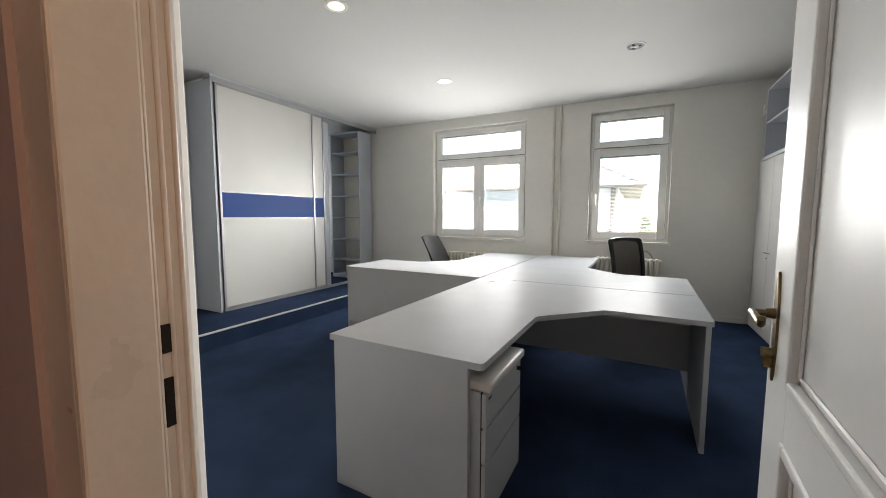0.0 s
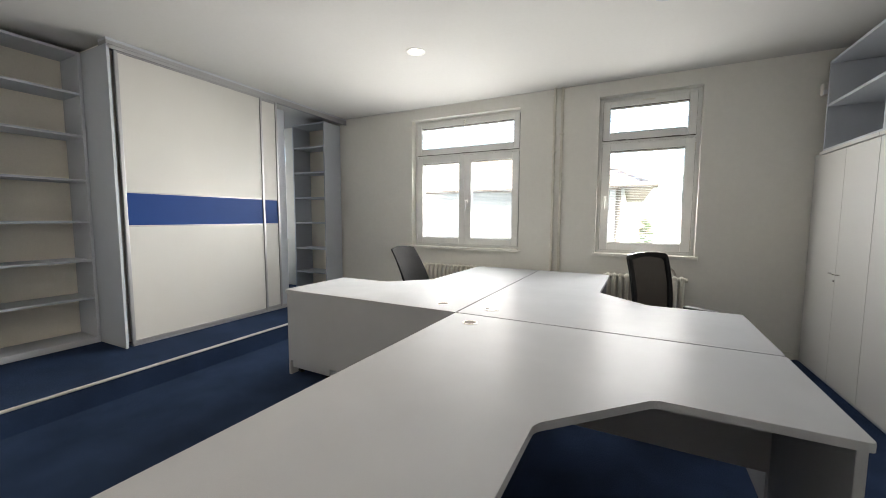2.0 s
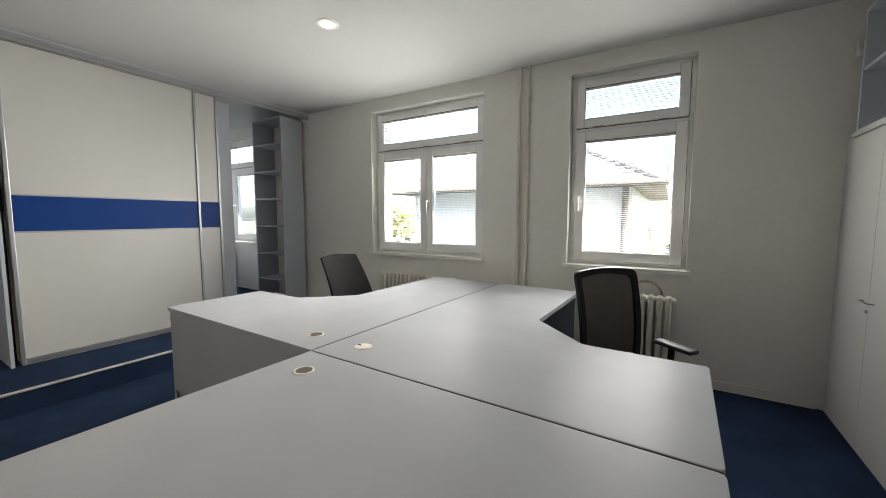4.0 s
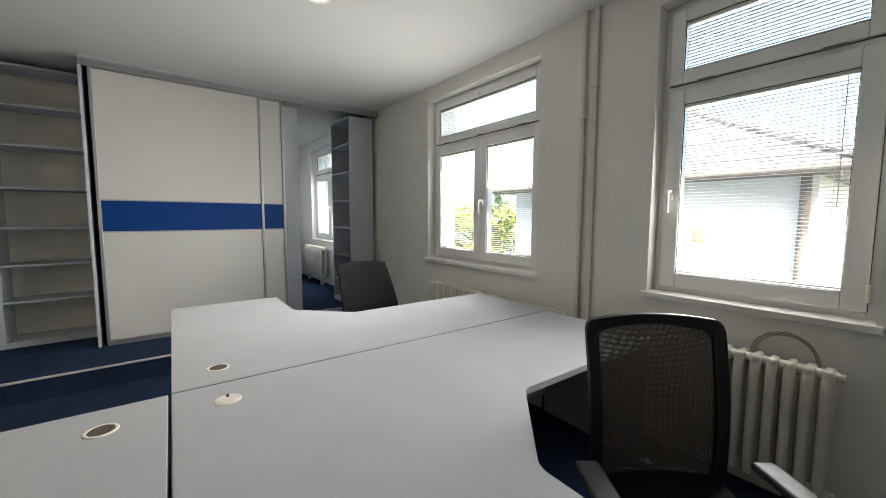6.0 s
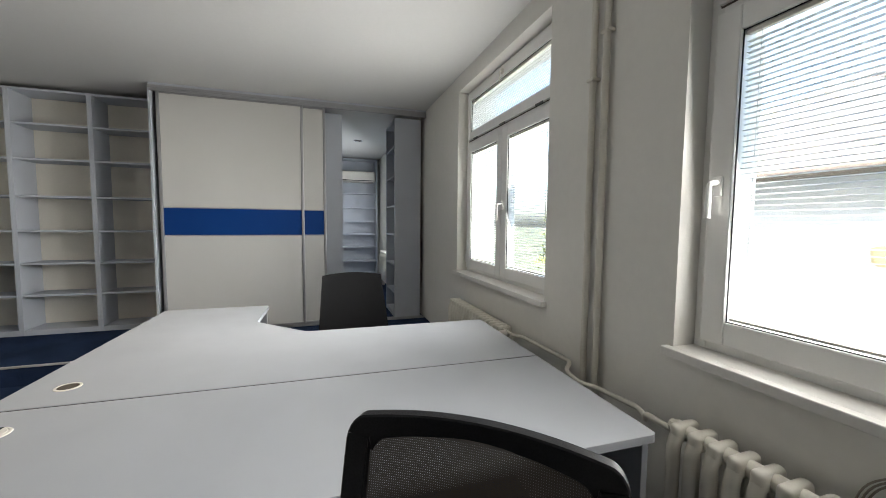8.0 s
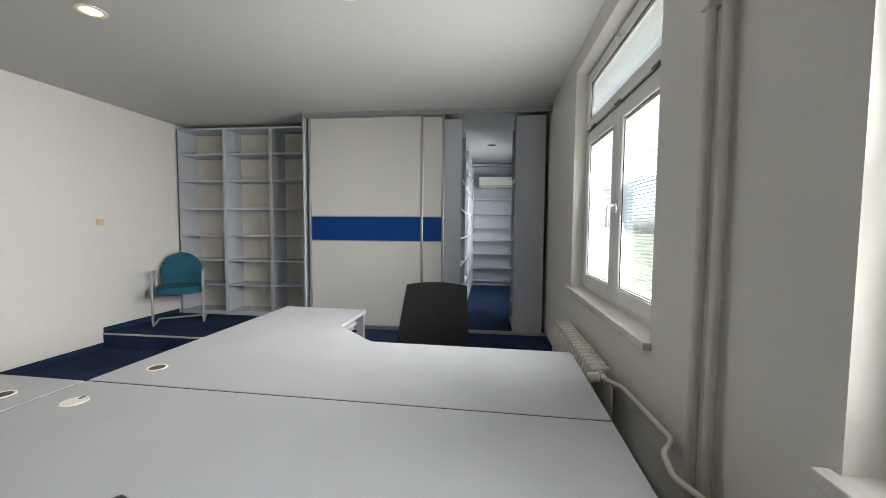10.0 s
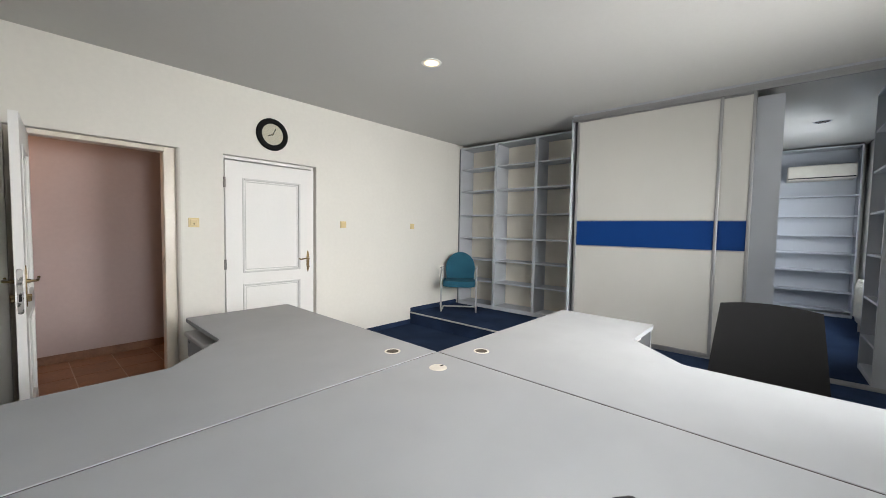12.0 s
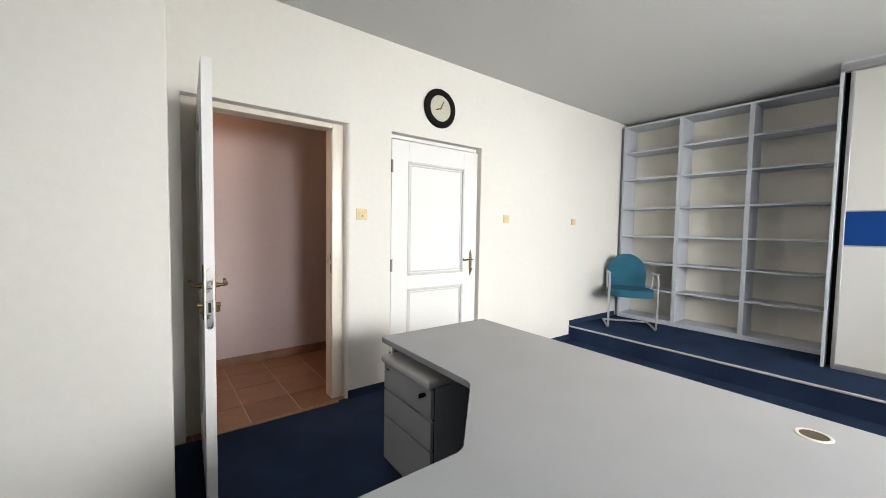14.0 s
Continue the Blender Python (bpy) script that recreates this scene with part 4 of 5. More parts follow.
pts = [(-1.635, 4.945, 0.681), (-1.58, 5.00, 0.675), (-1.13, 5.02, 0.675), (-1.11, 4.975, 0.645), (-0.99, 4.955, 0.635), (-0.90, 4.99, 0.64), (-0.66, 5.00, 0.655), (-0.60, 4.97, 0.64), (-0.59, 4.955, 0.675), (-0.47, 4.945, 0.68)]
put(tube("tube", rounded(pts, 0.03, 4), 0.0115, ENAMEL), p)

cable = thing("cable_loop", "coiled thin grey cable hanging behind the radiator", "cable", pose(0.05, WALL_N - 0.02, 0.6))
for k in range(3):
    pts = []
    for i in range(29):
        a = math.pi * (-0.12 + 1.24 * i / 28)
        pts.append((0.098 + (0.115 + 0.007 * k) * math.cos(a), WALL_N - 0.015 - 0.008 * k, 0.705 + (0.115 + 0.009 * k) * math.sin(a)))
    pts = [(pts[0][0], pts[0][1], 0.30)] + pts + [(pts[-1][0] - 0.01, pts[-1][1], 0.28)]
    put(tube("strand", pts, 0.0024, CORD, sides=6), cable)


# ---- office chairs ----
def star_base(c, seat_h):
    base = part("base", add_cyl(bmesh.new(), (0, 0, 0.07), (0, 0, 0.12), 0.04, 0.03), BLACK, c, smooth=True)
    for i in range(5):
        a = 2 * math.pi * i / 5 + 0.3
        d = Vector((math.cos(a), math.sin(a), 0))
        tube("spoke", [d * 0.03 + Vector((0, 0, 0.105)), d * 0.18 + Vector((0, 0, 0.095)), d * 0.30 + Vector((0, 0, 0.075))], [0.022, 0.018, 0.013], BLACK, base, 8)
        s = Vector((-d.y, d.x, 0))
        w = d * 0.30 + Vector((0, 0, 0.028))
        bm = bmesh.new()
        add_cyl(bm, w - s * 0.024, w - s * 0.006, 0.028, sides=14)
        add_cyl(bm, w + s * 0.006, w + s * 0.024, 0.028, sides=14)
        add_cyl(bm, w - s * 0.01, w + s * 0.01, 0.010, sides=8)
        add_cyl(bm, w, w + Vector((0, 0, 0.05)), 0.007, sides=8)
        part("castor", bm, BLACK, base, smooth=True)
    cyl("gas_column", (0, 0, 0.10), (0, 0, seat_h - 0.09), 0.025, BLACK, c)
    box("mechanism", (-0.09, -0.12, seat_h - 0.10), (0.09, 0.12, seat_h - 0.055), BLACK, c, 0.01)


def seat_cushion(c, seat_h, w=0.48, d=0.47):
    bm = add_box(bmesh.new(), (-w / 2, -d / 2, seat_h - 0.06), (w / 2, d / 2, seat_h), 0.028, 3)
    for v in bm.verts:
        if v.co.y > d * 0.38:
            v.co.z -= 0.02
    part("seat", bm, BLACK_FABRIC, c, smooth=True)


def arms(c, h, x, y0, y1):
    for s in (-1, 1):
        bm = bmesh.new()
        add_box(bm, (s * x - 0.04, y0, h - 0.028), (s * x + 0.04, y1, h), 0.013, 3)
        arm = part("armrest", bm, ARM_PAD, c, "worn dark plastic arm pad", smooth=True)
        tube("post", rounded([(s * x, (y0 + y1) / 2 - 0.02, h - 0.02), (s * x, (y0 + y1) / 2 - 0.03, h - 0.19), (s * 0.17, (y0 + y1) / 2 - 0.03, h - 0.25)], 0.05), 0.019, BLACK, arm, 10)


def back_point(u, v, w0, w1, h, lean, bow, z0, y0):
    """A point of a curved backrest: u across (-1 to 1), v up (0 to 1)."""
    w = w0 + (w1 - w0) * v
    return Vector((u * w / 2, y0 - lean * v - 0.05 * math.sin(math.pi * v) * -0.5 + bow * u * u, z0 + h * v - 0.018 * u * u * v))


def mesh_chair(m, label):
    """Net-backed office chair; it faces +y."""
    c = thing("office_chair", label, "office chair", m, "office chairs")
    seat_h = 0.47
    star_base(c, seat_h)
    seat_cushion(c, seat_h)
    arms(c, 0.605, 0.285, -0.10, 0.15)
    bp = lambda u, v: back_point(u, v, 0.47, 0.495, 0.595, 0.07, 0.03, 0.45, -0.215)
    edge = []
    n = 14
    for i in range(n + 1):
        edge.append(bp(-1, i / n * 0.93))
    for i in range(1, 7):
        a = math.pi / 2 * i / 6
        edge.append(bp(-1 + 0.12 * (1 - math.cos(a)), 0.93 + 0.07 * math.sin(a)))
    for i in range(1, 16):
        edge.append(bp(-0.88 + 1.76 * i / 16, 1.0))
    for i in range(0, 7):
        a = math.pi / 2 * (1 - i / 6)
        edge.append(bp(1 - 0.12 * (1 - math.cos(a)), 0.93 + 0.07 * math.sin(a)))
    for i in range(n - 1, -1, -1):
        edge.append(bp(1, i / n * 0.93))
    for i in range(1, 12):
        edge.append(bp(1 - 2 * i / 12, 0))
    edge.append(edge[0])
    bm = bmesh.new()
    # flat frame bar all round
    rings = []
    mid = sum((Vector(p) for p in edge[:-1]), Vector()) / (len(edge) - 1)
    for p in edge[:-1]:
        inward = (mid - p)
        inward.y = 0
        k = 0.045 if p.z > 1.0 or p.z < 0.48 else 0.042
        q = Vector((p.x * (1 - k / 0.235), p.y, p.z + (-k * 0.9 if p.z > 1.0 else (k if p.z < 0.49 else 0))))
        rings.append([bm.verts.new(v) for v in (p + Vector((0, -0.014, 0)), p + Vector((0, 0.012, 0)), q + Vector((0, 0.008, 0)), q + Vector((0, -0.014, 0)))])
    for a, b in zip(rings, rings[1:] + rings[:1]):
        for k in range(4):
            bm.faces.new((a[k], a[(k + 1) % 4], b[(k + 1) % 4], b[k]))
    bmesh.ops.bevel(bm, geom=[e for e in bm.edges], offset=0.003, segments=1, affect="EDGES")
    part("back_frame", bm, BLACK, c, smooth=True)
    bm = bmesh.new()
    grid = [[bm.verts.new(bp(-0.9 + 1.8 * i / 12, 0.03 + 0.94 * j / 12) + Vector((0, 0.0, 0))) for i in range(13)] for j in range(13)]
    for j in range(12):
        for i in range(12):
            bm.faces.new((grid[j][i], grid[j][i + 1], grid[j + 1][i + 1], grid[j + 1][i]))
    part("back_net", bm, NET, c, "see-through black net", smooth=True)
    tube("back_spine", rounded([(0, -0.08, seat_h - 0.08), (0, -0.27, seat_h - 0.07), (0, -0.255, 0.50)], 0.05), 0.024, BLACK, c, 10)
    return c


def plain_chair(m, label):
    """Office chair with a closed upholstered back; it faces +y."""
    c = thing("office_chair", label, "office chair", m, "office chairs")
    seat_h = 0.47
    star_base(c, seat_h)
    seat_cushion(c, seat_h)
    bm = bmesh.new()
    fr, bk = [], []
    for j in range(13):
        v = j / 12
        fr.append([bm.verts.new(back_point(-1 + 2 * i / 10, v, 0.52, 0.44, 0.54, 0.24, 0.035, 0.47, -0.06)) for i in range(11)])
        bk.append([bm.verts.new(back_point(-1 + 2 * i / 10, v, 0.52, 0.44, 0.54, 0.24, 0.035, 0.47, -0.06) + Vector((0, -0.032 + 0.014 * v, 0))) for i in range(11)])
    for g, flip in ((fr, False), (bk, True)):
        for j in range(12):
            for i in range(10):
                q = (g[j][i], g[j][i + 1], g[j + 1][i + 1], g[j + 1][i])
                bm.faces.new(q[::-1] if flip else q)
    for j in range(12):
        bm.faces.new((fr[j][0], fr[j + 1][0], bk[j + 1][0], bk[j][0]))
        bm.faces.new((fr[j][10], bk[j][10], bk[j + 1][10], fr[j + 1][10]))
    for i in range(10):
        bm.faces.new((fr[0][i], bk[0][i], bk[0][i + 1], fr[0][i + 1]))
        bm.faces.new((fr[12][i], fr[12][i + 1], bk[12][i + 1], bk[12][i]))
    part("backrest", bm, BLACK_FABRIC, c, "black upholstered back, wider at its foot", smooth=True)
    tube("back_spine", rounded([(0, -0.06, seat_h - 0.08), (0, -0.14, seat_h - 0.07), (0, -0.235, 0.70)], 0.05), 0.022, BLACK, c, 10)
    return c


mesh_chair(pose(0.115, 3.865, 0, 0, 0, -128), "black office chair with a net back and arm pads")
plain_chair(pose(-2.19, 4.005, 0, 0, 0, -90), "black office chair with a closed back at the far desk")


# ---- visitor chair ----
def visitor_chair(m, label):
    """Teal padded chair on a sled frame of grey tube; it faces +y."""
    c = thing("visitor_chair", label, "chair", m)
    w = 0.26
    for s in (-1, 1):
        pts = [(s * w, -0.20, 0.012), (s * w, 0.23, 0.012), (s * w, 0.245, 0.60), (s * w, 0.20, 0.655), (s * w, -0.02, 0.655), (s * w * 0.96, -0.03, 0.46)]
        tube("frame_side", rounded(pts, 0.05, 5), 0.0125, TUBE, c, 10)
        bm = add_box(bmesh.new(), (s * w - 0.019, 0.005, 0.655), (s * w + 0.019, 0.215, 0.677), 0.0105, 4)
        part("armrest", bm, TUBE, c, smooth=True)
    tube("cross_bar", [(-w, -0.20, 0.012), (w, -0.20, 0.012)], 0.0125, TUBE, c, 10)
    tube("cross_bar", [(-w, 0.02, 0.395), (w, 0.02, 0.395)], 0.011, TUBE, c, 10)
    bm = bmesh.new()
    out = [(-0.235, -0.20), (0.235, -0.20), (0.245, 0.05), (0.235, 0.20), (0.15, 0.255), (0, 0.27), (-0.15, 0.255), (-0.235, 0.20), (-0.245, 0.05)]
    add_prism(bm, [(v.x, v.y) for v in rounded([(x, y, 0) for x, y in out], 0.07, 4)], 0.385, 0.470, 0.040, 5)
    part("seat", bm, TEAL, c, smooth=True)
    # round-topped back pad
    bm = bmesh.new()
    prof = [(-0.215, 0.0), (0.215, 0.0)]
    for i in range(17):
        a = math.pi * i / 16
        prof.append((0.232 * math.cos(a), 0.17 + 0.255 * math.sin(a)))
    add_prism(bm, prof, -0.03, 0.03, 0.02, 3)
    bmesh.ops.transform(bm, matrix=Matrix.Translation((0, -0.215, 0.455)) @ Matrix.Rotation(radians(9), 4, "X") @ Matrix.Rotation(radians(90), 4, "X"), verts=bm.verts)
    part("backrest", bm, TEAL, c, smooth=True)
    for s in (-1, 1):
        tube("back_support", [(s * 0.20, -0.06, 0.40), (s * 0.20, -0.225, 0.42), (s * 0.19, -0.255, 0.62)], 0.010, TUBE, c, 8)
    return c


visitor_chair(pose(-4.165, 0.425, STEP_Z, 0, 0, -54.5), "teal padded visitor chair on a pale grey sled frame")


# ---- wall fittings ----
clock = thing("wall_clock", "round black wall clock with a plain ivory face", "clock", SOUTH @ pose(-1.500, 0.0, 2.374, 90, 0, 180))
part("rim", add_lathe(bmesh.new(), [(0.10, 0.002), (0.165, 0.002), (0.168, 0.012), (0.155, 0.032), (0.122, 0.034), (0.112, 0.026), (0.110, 0.012)], (0, 0, 0), 48), MATT_BLACK, clock, smooth=True)
part("face", add_lathe(bmesh.new(), [(0.112, 0.013), (0.112, 0.0165)], (0, 0, 0), 48), CLOCK_FACE, clock)
for ang, length, r in ((28, 0.075, 0.0042), (248, 0.055, 0.005)):
    a = radians(90 - ang)
    box("hand", (-0.012, -r, 0.0175), (length, r, 0.0195), BLACK, clock, 0.0, m=Matrix.Rotation(a, 4, "Z"))
part("pin", add_lathe(bmesh.new(), [(0.007, 0.0165), (0.007, 0.022)], (0, 0, 0), 12), BRASS, clock)
bm = add_lathe(bmesh.new(), [(0.112, 0.024), (0.112, 0.025)], (0, 0, 0), 48)
pane = part("glass", bm, GLASS, clock)
pane.visible_shadow = False


def wall_switch(x, z, size, label, mat):
    s = thing("wall_switch", label, "switch", SOUTH @ pose(x, 0.0, z, 90, 0, 180), "wall switches")
    part("frame", add_box(bmesh.new(), (-size / 2, -size / 2, 0.0), (size / 2, size / 2, 0.009), 0.003, 2), mat, s)
    r = size * 0.32
    part("rocker", add_box(bmesh.new(), (-r, -r, 0.006), (r, r, 0.013), 0.003, 2, Matrix.Rotation(radians(2), 4, "X")), mat, s)
    return s


sw = wall_switch(-0.775, 1.429, 0.088, "yellowed square light switch with a dark pilot lamp", CREAM)
part("pilot_lamp", add_box(bmesh.new(), (-0.004, -0.018, 0.012), (0.006, -0.008, 0.0145)), DARK, sw)
wall_switch(-2.369, 1.443, 0.082, "yellowed square light switch", CREAM)
wall_switch(-3.536, 1.440, 0.076, "yellowed square light switch above the step", CREAM)

sensor = thing("alarm_detector", "small white alarm detector high on the wall", "alarm sensor", pose(1.262, WALL_N, 2.455))
bm = add_box(bmesh.new(), (-0.03, -0.05, -0.055), (0.03, 0.0, 0.055), 0.014, 3)
part("body", bm, CREAM_WHITE, sensor, smooth=True)
part("lens", add_box(bmesh.new(), (-0.02, -0.053, -0.045), (0.02, -0.045, -0.005), 0.003, 2), PVC, sensor)


# ---- ceiling spots ----
def ceiling_spot(x, y, glow, label, colour=None, watts=0.0):
    c = thing("ceiling_spot", label, "ceiling light", pose(x, y, H), "recessed ceiling spots")
    prof = [(0.062, 0.0), (0.064, -0.004), (0.074, -0.006), (0.084, -0.004), (0.085, 0.0)]
    if not glow:
        prof = [(0.070, 0.0), (0.071, -0.004), (0.076, -0.006), (0.084, -0.004), (0.085, 0.0)]
    bm = bmesh.new()
    rings = [[bm.verts.new((r * math.cos(2 * math.pi * k / 32), r * math.sin(2 * math.pi * k / 32), z)) for k in range(32)] for r, z in prof]
    for a, b in zip(rings, rings[1:]):
        for k in range(32):
            bm.faces.new((a[k], a[(k + 1) % 32], b[(k + 1) % 32], b[k]))
    part("ring", bm, PVC if glow else GREY, c, smooth=True)
    if glow:
        part("lamp", add_lathe(bmesh.new(), [(0.001, -0.016), (0.036, -0.014), (0.052, -0.006), (0.052, -0.001)], (0, 0, 0), 28), glow, c, "glowing lamp", smooth=True)
        part("reflector", add_lathe(bmesh.new(), [(0.0525, -0.004), (0.063, -0.0020), (0.063, -0.001)], (0, 0, 0), 28), LAMP_RING, c, smooth=True)
        d = bpy.data.lights.new("spot_light", "SPOT")
        d.energy, d.color, d.spot_size, d.spot_blend, d.shadow_soft_size = watts, colour, radians(110), 0.6, 0.05
        o = new("spot_light", d)
        o.matrix_basis = pose(x, y, H - 0.02)
    else:
        part("can", add_lathe(bmesh.new(), [(0.0695, -0.0012), (0.060, -0.0022), (0.044, -0.0018)], (0, 0, 0), 28), BLACK, c, "dark inside of the fitting")
        part("lamp", add_lathe(bmesh.new(), [(0.043, -0.002), (0.030, -0.006), (0.012, -0.012), (0.001, -0.013)], (0, 0, 0), 28), REFLECTOR, c, "dull unlit reflector lamp", smooth=True)
        for k in range(3):
            a = 2 * math.pi * k / 3
            box("clip", (0.034 * math.cos(a) - 0.01, 0.034 * math.sin(a) - 0.006, -0.012), (0.034 * math.cos(a) + 0.01, 0.034 * math.sin(a) + 0.006, -0.002), DARK, c, 0.001)
    return c


ceiling_spot(-2.015, 1.78, LAMP_WARM, "recessed ceiling spot glowing warm", (1.0, 0.72, 0.42), 6.0)
ceiling_spot(-2.0, 3.51, LAMP_WHITE, "recessed ceiling spot glowing white", (1.0, 0.95, 0.85), 6.0)
ceiling_spot(-0.06, 3.49, None, "unlit recessed ceiling spot with a metal reflector")
ceiling_spot(-6.2, 4.415, None, "unlit recessed ceiling spot of the back room")


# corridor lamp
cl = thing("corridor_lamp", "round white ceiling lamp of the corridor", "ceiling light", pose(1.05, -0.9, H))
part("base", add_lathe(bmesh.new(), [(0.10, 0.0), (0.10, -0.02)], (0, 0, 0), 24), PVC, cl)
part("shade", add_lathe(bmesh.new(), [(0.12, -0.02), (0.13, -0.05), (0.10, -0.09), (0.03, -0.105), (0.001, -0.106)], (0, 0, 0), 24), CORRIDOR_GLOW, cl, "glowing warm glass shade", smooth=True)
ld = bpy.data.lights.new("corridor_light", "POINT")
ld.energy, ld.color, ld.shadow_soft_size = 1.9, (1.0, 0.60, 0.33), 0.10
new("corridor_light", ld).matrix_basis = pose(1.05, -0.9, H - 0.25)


# ---- outside ----
GROUND = -3.2
bm = bmesh.new()
add_box(bm, (-400, WALL_N + 0.45, GROUND - 0.5), (400, 800, GROUND))
add_box(bm, (-400, -300, GROUND - 0.5), (400, WALL_N + 0.45, GROUND))
structure(part("ground", bm, GRASS), "grass and gardens outside", "ground")

# lower storey of the building under the rooms and its roof
structure(part("wall_lower_storey", add_box(bmesh.new(), (-8.6, -2.2, GROUND), (2.1, WALL_N + 0.40, -0.302)), RENDER), "rendered lower storey under the rooms", "wall")


def neighbour_house():
    x0, x1, y0, y1 = -5.0, -0.35, 8.80, 14.5
    ez = 1.95
    h = thing("neighbour_house", "pale rendered house with a brown hipped tile roof", "house", pose((x0 + x1) / 2, y0, GROUND))
    bm = add_wall(bmesh.new(), "x", y0, y0 + 0.3, GROUND, ez, x0, x1, [(-4.58, -4.10, 1.10, 1.71)])
    add_box(bm, (x0, y0 + 0.3, GROUND), (x0 + 0.3, y1, ez))
    add_box(bm, (x1 - 0.3, y0 + 0.3, GROUND), (x1, y1, ez))
    add_box(bm, (x0 + 0.3, y1 - 0.3, GROUND), (x1 - 0.3, y1, ez))
    put(part("wall", bm, RENDER), h)
    w = put(box("window", (-4.58, y0 + 0.12, 1.10), (-4.10, y0 + 0.17, 1.71), PVC, bevel=0.0), h)
    pane = box("pane", (-4.54, y0 + 0.112, 1.14), (-4.14, y0 + 0.119, 1.67), PAPER_DARK, bevel=0.0)
    pane.parent, pane.matrix_parent_inverse = w, h.matrix_basis.inverted()
    for k in range(13):
        slat = box("shutter_slat", (-4.56, y0 + 0.070, 1.12 + k * 0.044), (-4.12, y0 + 0.100, 1.128 + k * 0.044), WOODY if k < 7 else PVC, bevel=0.0)
        slat.parent, slat.matrix_parent_inverse = w, h.matrix_basis.inverted()
    lamp = put(part("wall_lamp", add_lathe(bmesh.new(), [(0.03, 0.16), (0.085, 0.14), (0.07, 0.0), (0.03, -0.03), (0.001, -0.035)], (-1.51, y0 - 0.10, 1.06), 12), CREAM, smooth=True), h)
    lamp["label"] = "small ochre wall lamp"
    arm = cyl("bracket", (-1.51, y0, 1.20), (-1.51, y0 - 0.10, 1.215), 0.012, WOODY, sides=8)
    arm.parent, arm.matrix_parent_inverse = lamp, h.matrix_basis.inverted()
    o = 0.5
    a0, a1, b0, b1 = x0 - o, x1 + o, y0 - o, y1 + o
    half = (a1 - a0) / 2
    rz = ez + half * 0.55
    bm = bmesh.new()
    c = [bm.verts.new(p) for p in ((a0, b0, ez), (a1, b0, ez), (a1, b1, ez), (a0, b1, ez))]
    r0, r1 = bm.verts.new((a0 + half, b0 + half, rz)), bm.verts.new((a0 + half, b1 - half, rz))
    for f in ((c[0], c[1], r0), (c[1], c[2], r1, r0), (c[2], c[3], r1), (c[3], c[0], r0, r1)):
        bm.faces.new(f)
    bmesh.ops.solidify(bm, geom=list(bm.faces), thickness=0.04)
    put(part("roof", bm, ROOF), h)
    bm = bmesh.new()
    add_box(bm, (a0, b0, ez - 0.05), (a1, b1, ez - 0.012))
    put(part("soffit", bm, WOODY), h)
    bm = add_cyl(bmesh.new(), (a0 - 0.05, b0 - 0.05, ez - 0.02), (a1 + 0.05, b0 - 0.05, ez - 0.02), 0.055, sides=10)
    put(part("gutter", bm, WOODY, smooth=True), h)
    put(cyl("downpipe", (x1 - 0.10, y0 - 0.06, GROUND), (x1 - 0.10, y0 - 0.06, ez - 0.05), 0.05, WOODY), h)
    # ridge tiles down the two front hips
    for p0, p1 in (((a1, b0, ez), (a0 + half, b0 + half, rz)), ((a0, b0, ez), (a0 + half, b0 + half, rz))):
        p0, p1 = Vector(p0), Vector(p1)
        n = 14
        for i in range(n):
            q0, q1 = p0.lerp(p1, i / n), p0.lerp(p1, (i + 1.12) / n)
            put(cyl("ridge_tile", q0 + Vector((0, 0, 0.03)), q1 + Vector((0, 0, 0.05)), 0.085, ROOF, r1=0.07, sides=8), h)
    # courses of the front slope
    m0, m1, apex = Vector((a0, b0, ez)), Vector((a1, b0, ez)), Vector((a0 + half, b0 + half, rz))
    for i in range(1, 18):
        t = i / 18
        l0, l1 = m0.lerp(apex, t) + Vector((0, -0.01, 0.045)), m1.lerp(apex, t) + Vector((0, -0.01, 0.045))
        put(cyl("tile_course", l0, l1, 0.009, ROOF, sides=6), h)
    return h


neighbour_house()


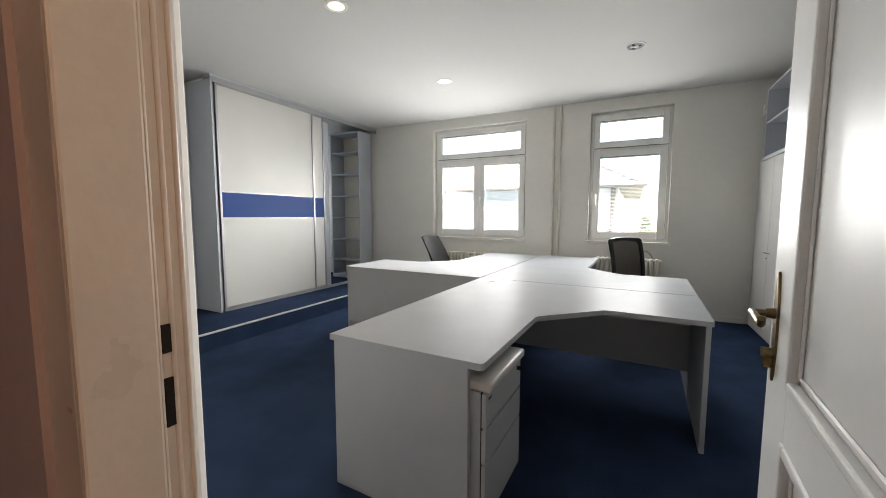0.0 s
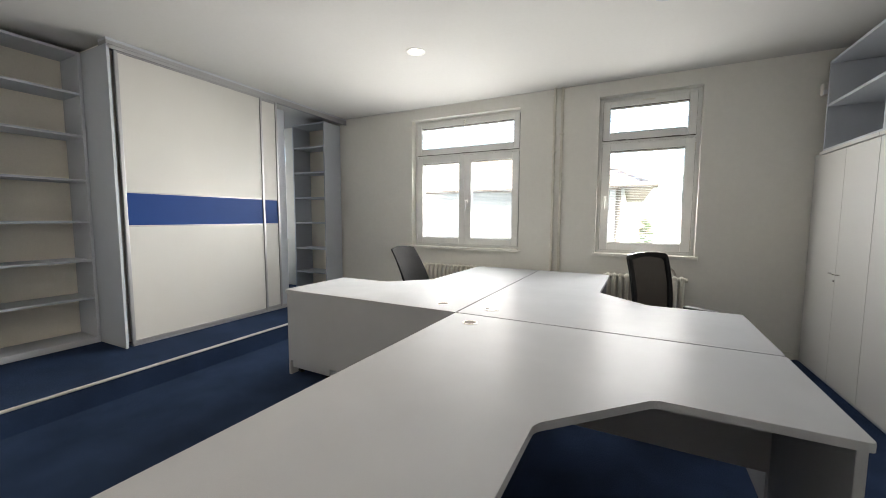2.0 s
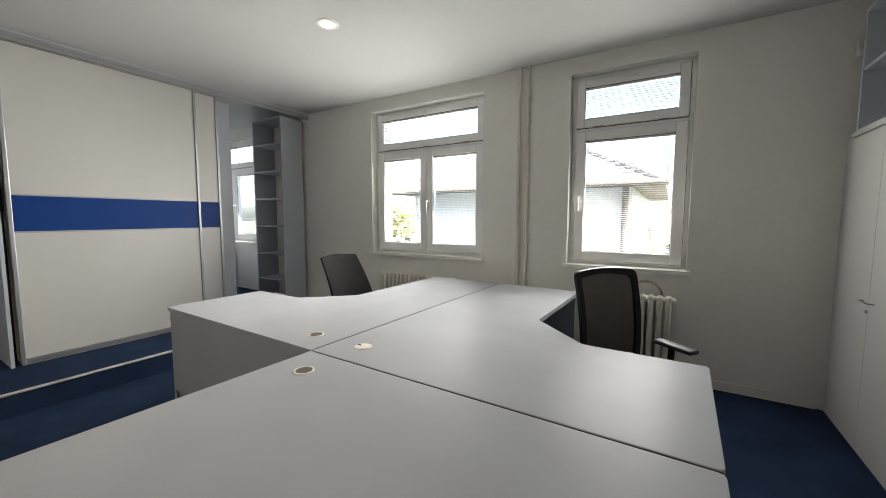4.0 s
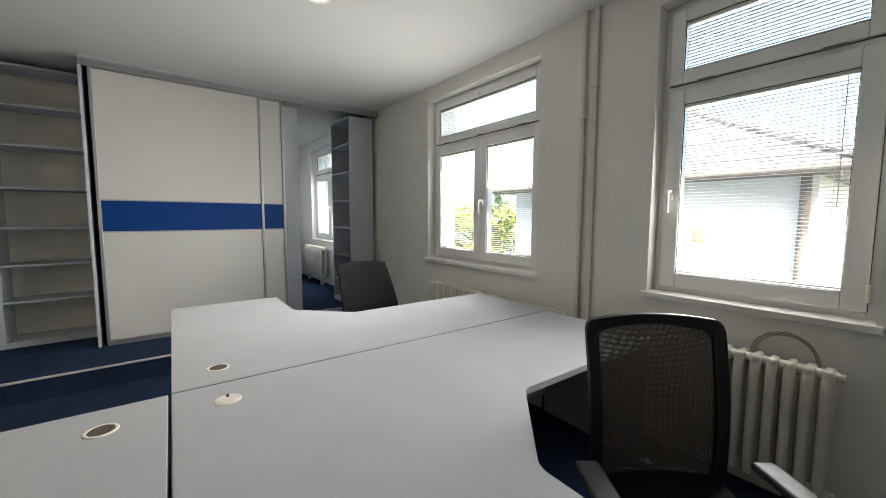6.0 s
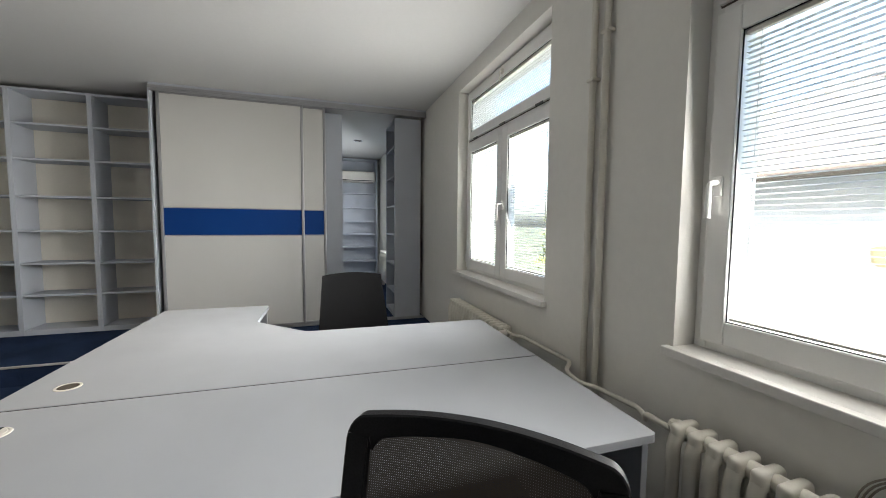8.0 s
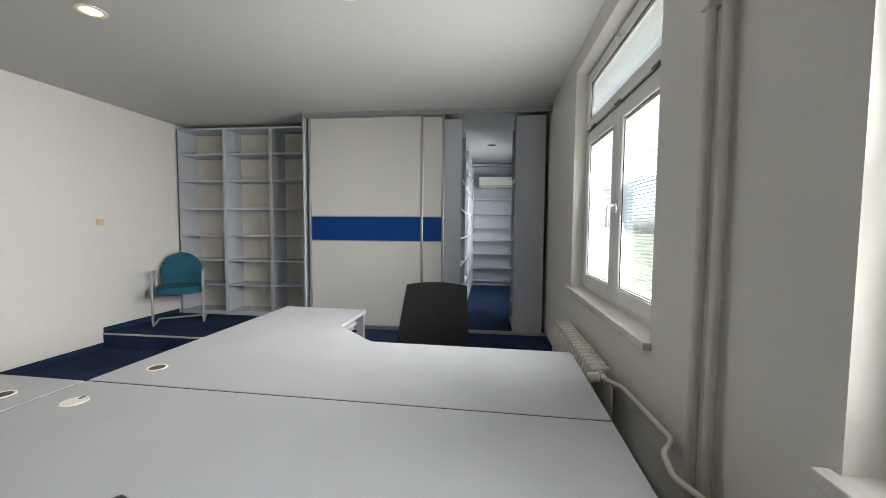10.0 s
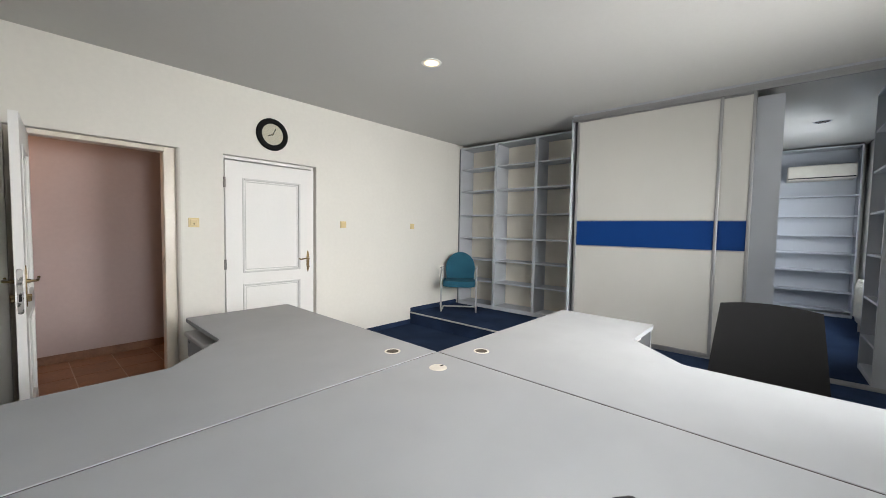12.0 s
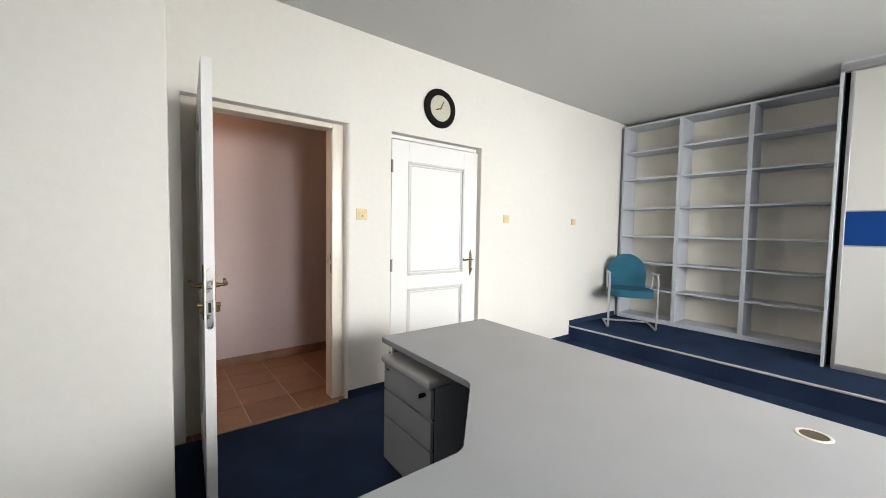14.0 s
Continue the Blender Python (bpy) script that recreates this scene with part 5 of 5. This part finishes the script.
def leafy_tree(m, height, spread, label, mat, conifer=False, count=2600, seed=1):
    rng = random.Random(seed)
    t = thing("tree", label, "tree", m)
    pts = [(0, 0, 0), (0.06, 0.03, height * 0.3), (-0.04, 0.05, height * 0.65), (0, 0, height * 0.95)]
    tube("trunk", pts, [0.16, 0.13, 0.08, 0.02], BARK, t, 10)
    clumps = []
    limbs = bmesh.new()
    for i in range(26):
        if conifer:
            z = height * (0.12 + 0.86 * i / 26)
            reach = spread * (1.02 - z / height)
        else:
            z = height * rng.uniform(0.25, 0.92)
            reach = spread * (0.35 + 0.65 * math.sin(math.pi * min(1, max(0.1, (z / height - 0.15) / 0.85)))) * rng.uniform(0.7, 1.0)
        a = i * 2.4 + rng.uniform(-0.3, 0.3)
        tip = Vector((math.cos(a) * reach, math.sin(a) * reach, z + (0.3 if not conifer else -0.12) * reach))
        add_tube(limbs, [(0, 0, z - 0.2 * reach), tip * 0.5 + Vector((0, 0, z * 0.5)), tip], [0.04, 0.025, 0.008], 6)
        for k in range(5):
            f = rng.uniform(0.3, 1.05)
            clumps.append((Vector((0, 0, z)).lerp(tip, f), (0.30 if conifer else 0.42) * spread * rng.uniform(0.5, 1.0) * (0.5 if conifer else 0.55)))
    part("limb", limbs, BARK, t)
    verts, faces = [], []
    for i in range(count):
        p, r = clumps[rng.randrange(len(clumps))]
        d = Vector((rng.gauss(0, 1), rng.gauss(0, 1), rng.gauss(0, 0.8)))
        d = d.normalized() * r * rng.uniform(0.4, 1.0) ** 0.6
        q = p + d
        s = rng.uniform(0.045, 0.085)
        u = Vector((rng.gauss(0, 1), rng.gauss(0, 1), rng.gauss(0, 1))).normalized()
        w = u.orthogonal().normalized()
        k = len(verts)
        verts += [q - u * s, q + w * s * 0.55, q + u * s, q - w * s * 0.55 + Vector((0, 0, s * 0.2))]
        faces.append((k, k + 1, k + 2, k + 3))
    me = bpy.data.meshes.new("crown")
    me.from_pydata([tuple(v) for v in verts], [], faces)
    me.materials.append(mat)
    ob = new("crown", me)
    ob.parent = t
    tagged(ob, kind="stuff")
    return t


leafy_tree(pose(-8.6, 11.6, GROUND), 5.0, 1.9, "leafy green garden tree in sunlight", LEAF, count=5200, seed=3)
leafy_tree(pose(-10.6, 12.6, GROUND), 5.3, 1.7, "leafy green garden tree in sunlight", LEAF, count=4200, seed=7)
leafy_tree(pose(-12.5, 16.0, GROUND), 6.4, 1.5, "slender dark green conifer", NEEDLE, True, count=3600, seed=5)
leafy_tree(pose(0.6, 24.0, GROUND), 4.6, 1.5, "dark green conifer in a far garden", NEEDLE, True, count=2500, seed=9)
leafy_tree(pose(-1.6, 26.0, GROUND), 3.9, 1.8, "low leafy tree in a far garden", LEAF, count=2500, seed=11)


def far_house(x, y, w, d, h):
    f = thing("far_house", "distant pale house with a clay roof", "house", pose(x, y, GROUND), "distant houses")
    box("wall", (-w / 2, 0, 0), (w / 2, d, h), RENDER, f, 0.0)
    bm = bmesh.new()
    a = [bm.verts.new(p) for p in ((-w / 2 - 0.3, -0.3, h), (w / 2 + 0.3, -0.3, h), (w / 2 + 0.3, d + 0.3, h), (-w / 2 - 0.3, d + 0.3, h))]
    r = [bm.verts.new(p) for p in ((-w / 2 - 0.3, d / 2, h + d * 0.4), (w / 2 + 0.3, d / 2, h + d * 0.4))]
    for q in ((a[0], a[1], r[1], r[0]), (a[2], a[3], r[0], r[1]), (a[1], a[2], r[1]), (a[3], a[0], r[0]), (a[3], a[2], a[1], a[0])):
        bm.faces.new(q)
    part("roof", bm, FAR_ROOF, f)
    for k in range(3):
        xx = -w / 2 + w * (k + 0.5) / 3
        win = box("window", (xx - 0.5, -0.03, h - 1.9), (xx + 0.5, -0.001, h - 0.7), PVC, f, 0.0)
        box("pane", (xx - 0.42, -0.036, h - 1.82), (xx + 0.42, -0.031, h - 0.78), PAPER_DARK, win, 0.0)


far_house(3.5, 40, 9, 7, 3.0)
far_house(-6.0, 46, 9, 7, 3.2)
far_house(-24, 34, 10, 8, 3.2)
far_house(14, 52, 11, 8, 3.2)

# ---- floor tiles of the corridor ----
TS = 0.33
bm = add_box(bmesh.new(), (0.002, 0.002, 0.0), (TS - 0.006, TS - 0.006, 0.006), 0.002)
corridor_floor = bpy.data.objects["floor_corridor"]
first_tile = part("tile", bm, TERRACOTTA, corridor_floor)
first_tile.location = (-1.98, -1.722, -0.006)
for i in range(10):
    for j in range(5):
        if i or j:
            again(first_tile, corridor_floor, Matrix.Translation((-1.98 + i * TS, -1.722 + j * TS, -0.006)))
structure(part("trim_threshold", add_box(bmesh.new(), (D1[0] + 0.070, -0.022, -0.002), (D1[1] - 0.070, 0.016, 0.006), 0.004, 2), material("oak threshold", (0.30, 0.17, 0.09), 0.45, grain=0.15, grain_scale=30, stain=0.1)), "worn wooden threshold strip", "threshold").matrix_basis = SOUTH
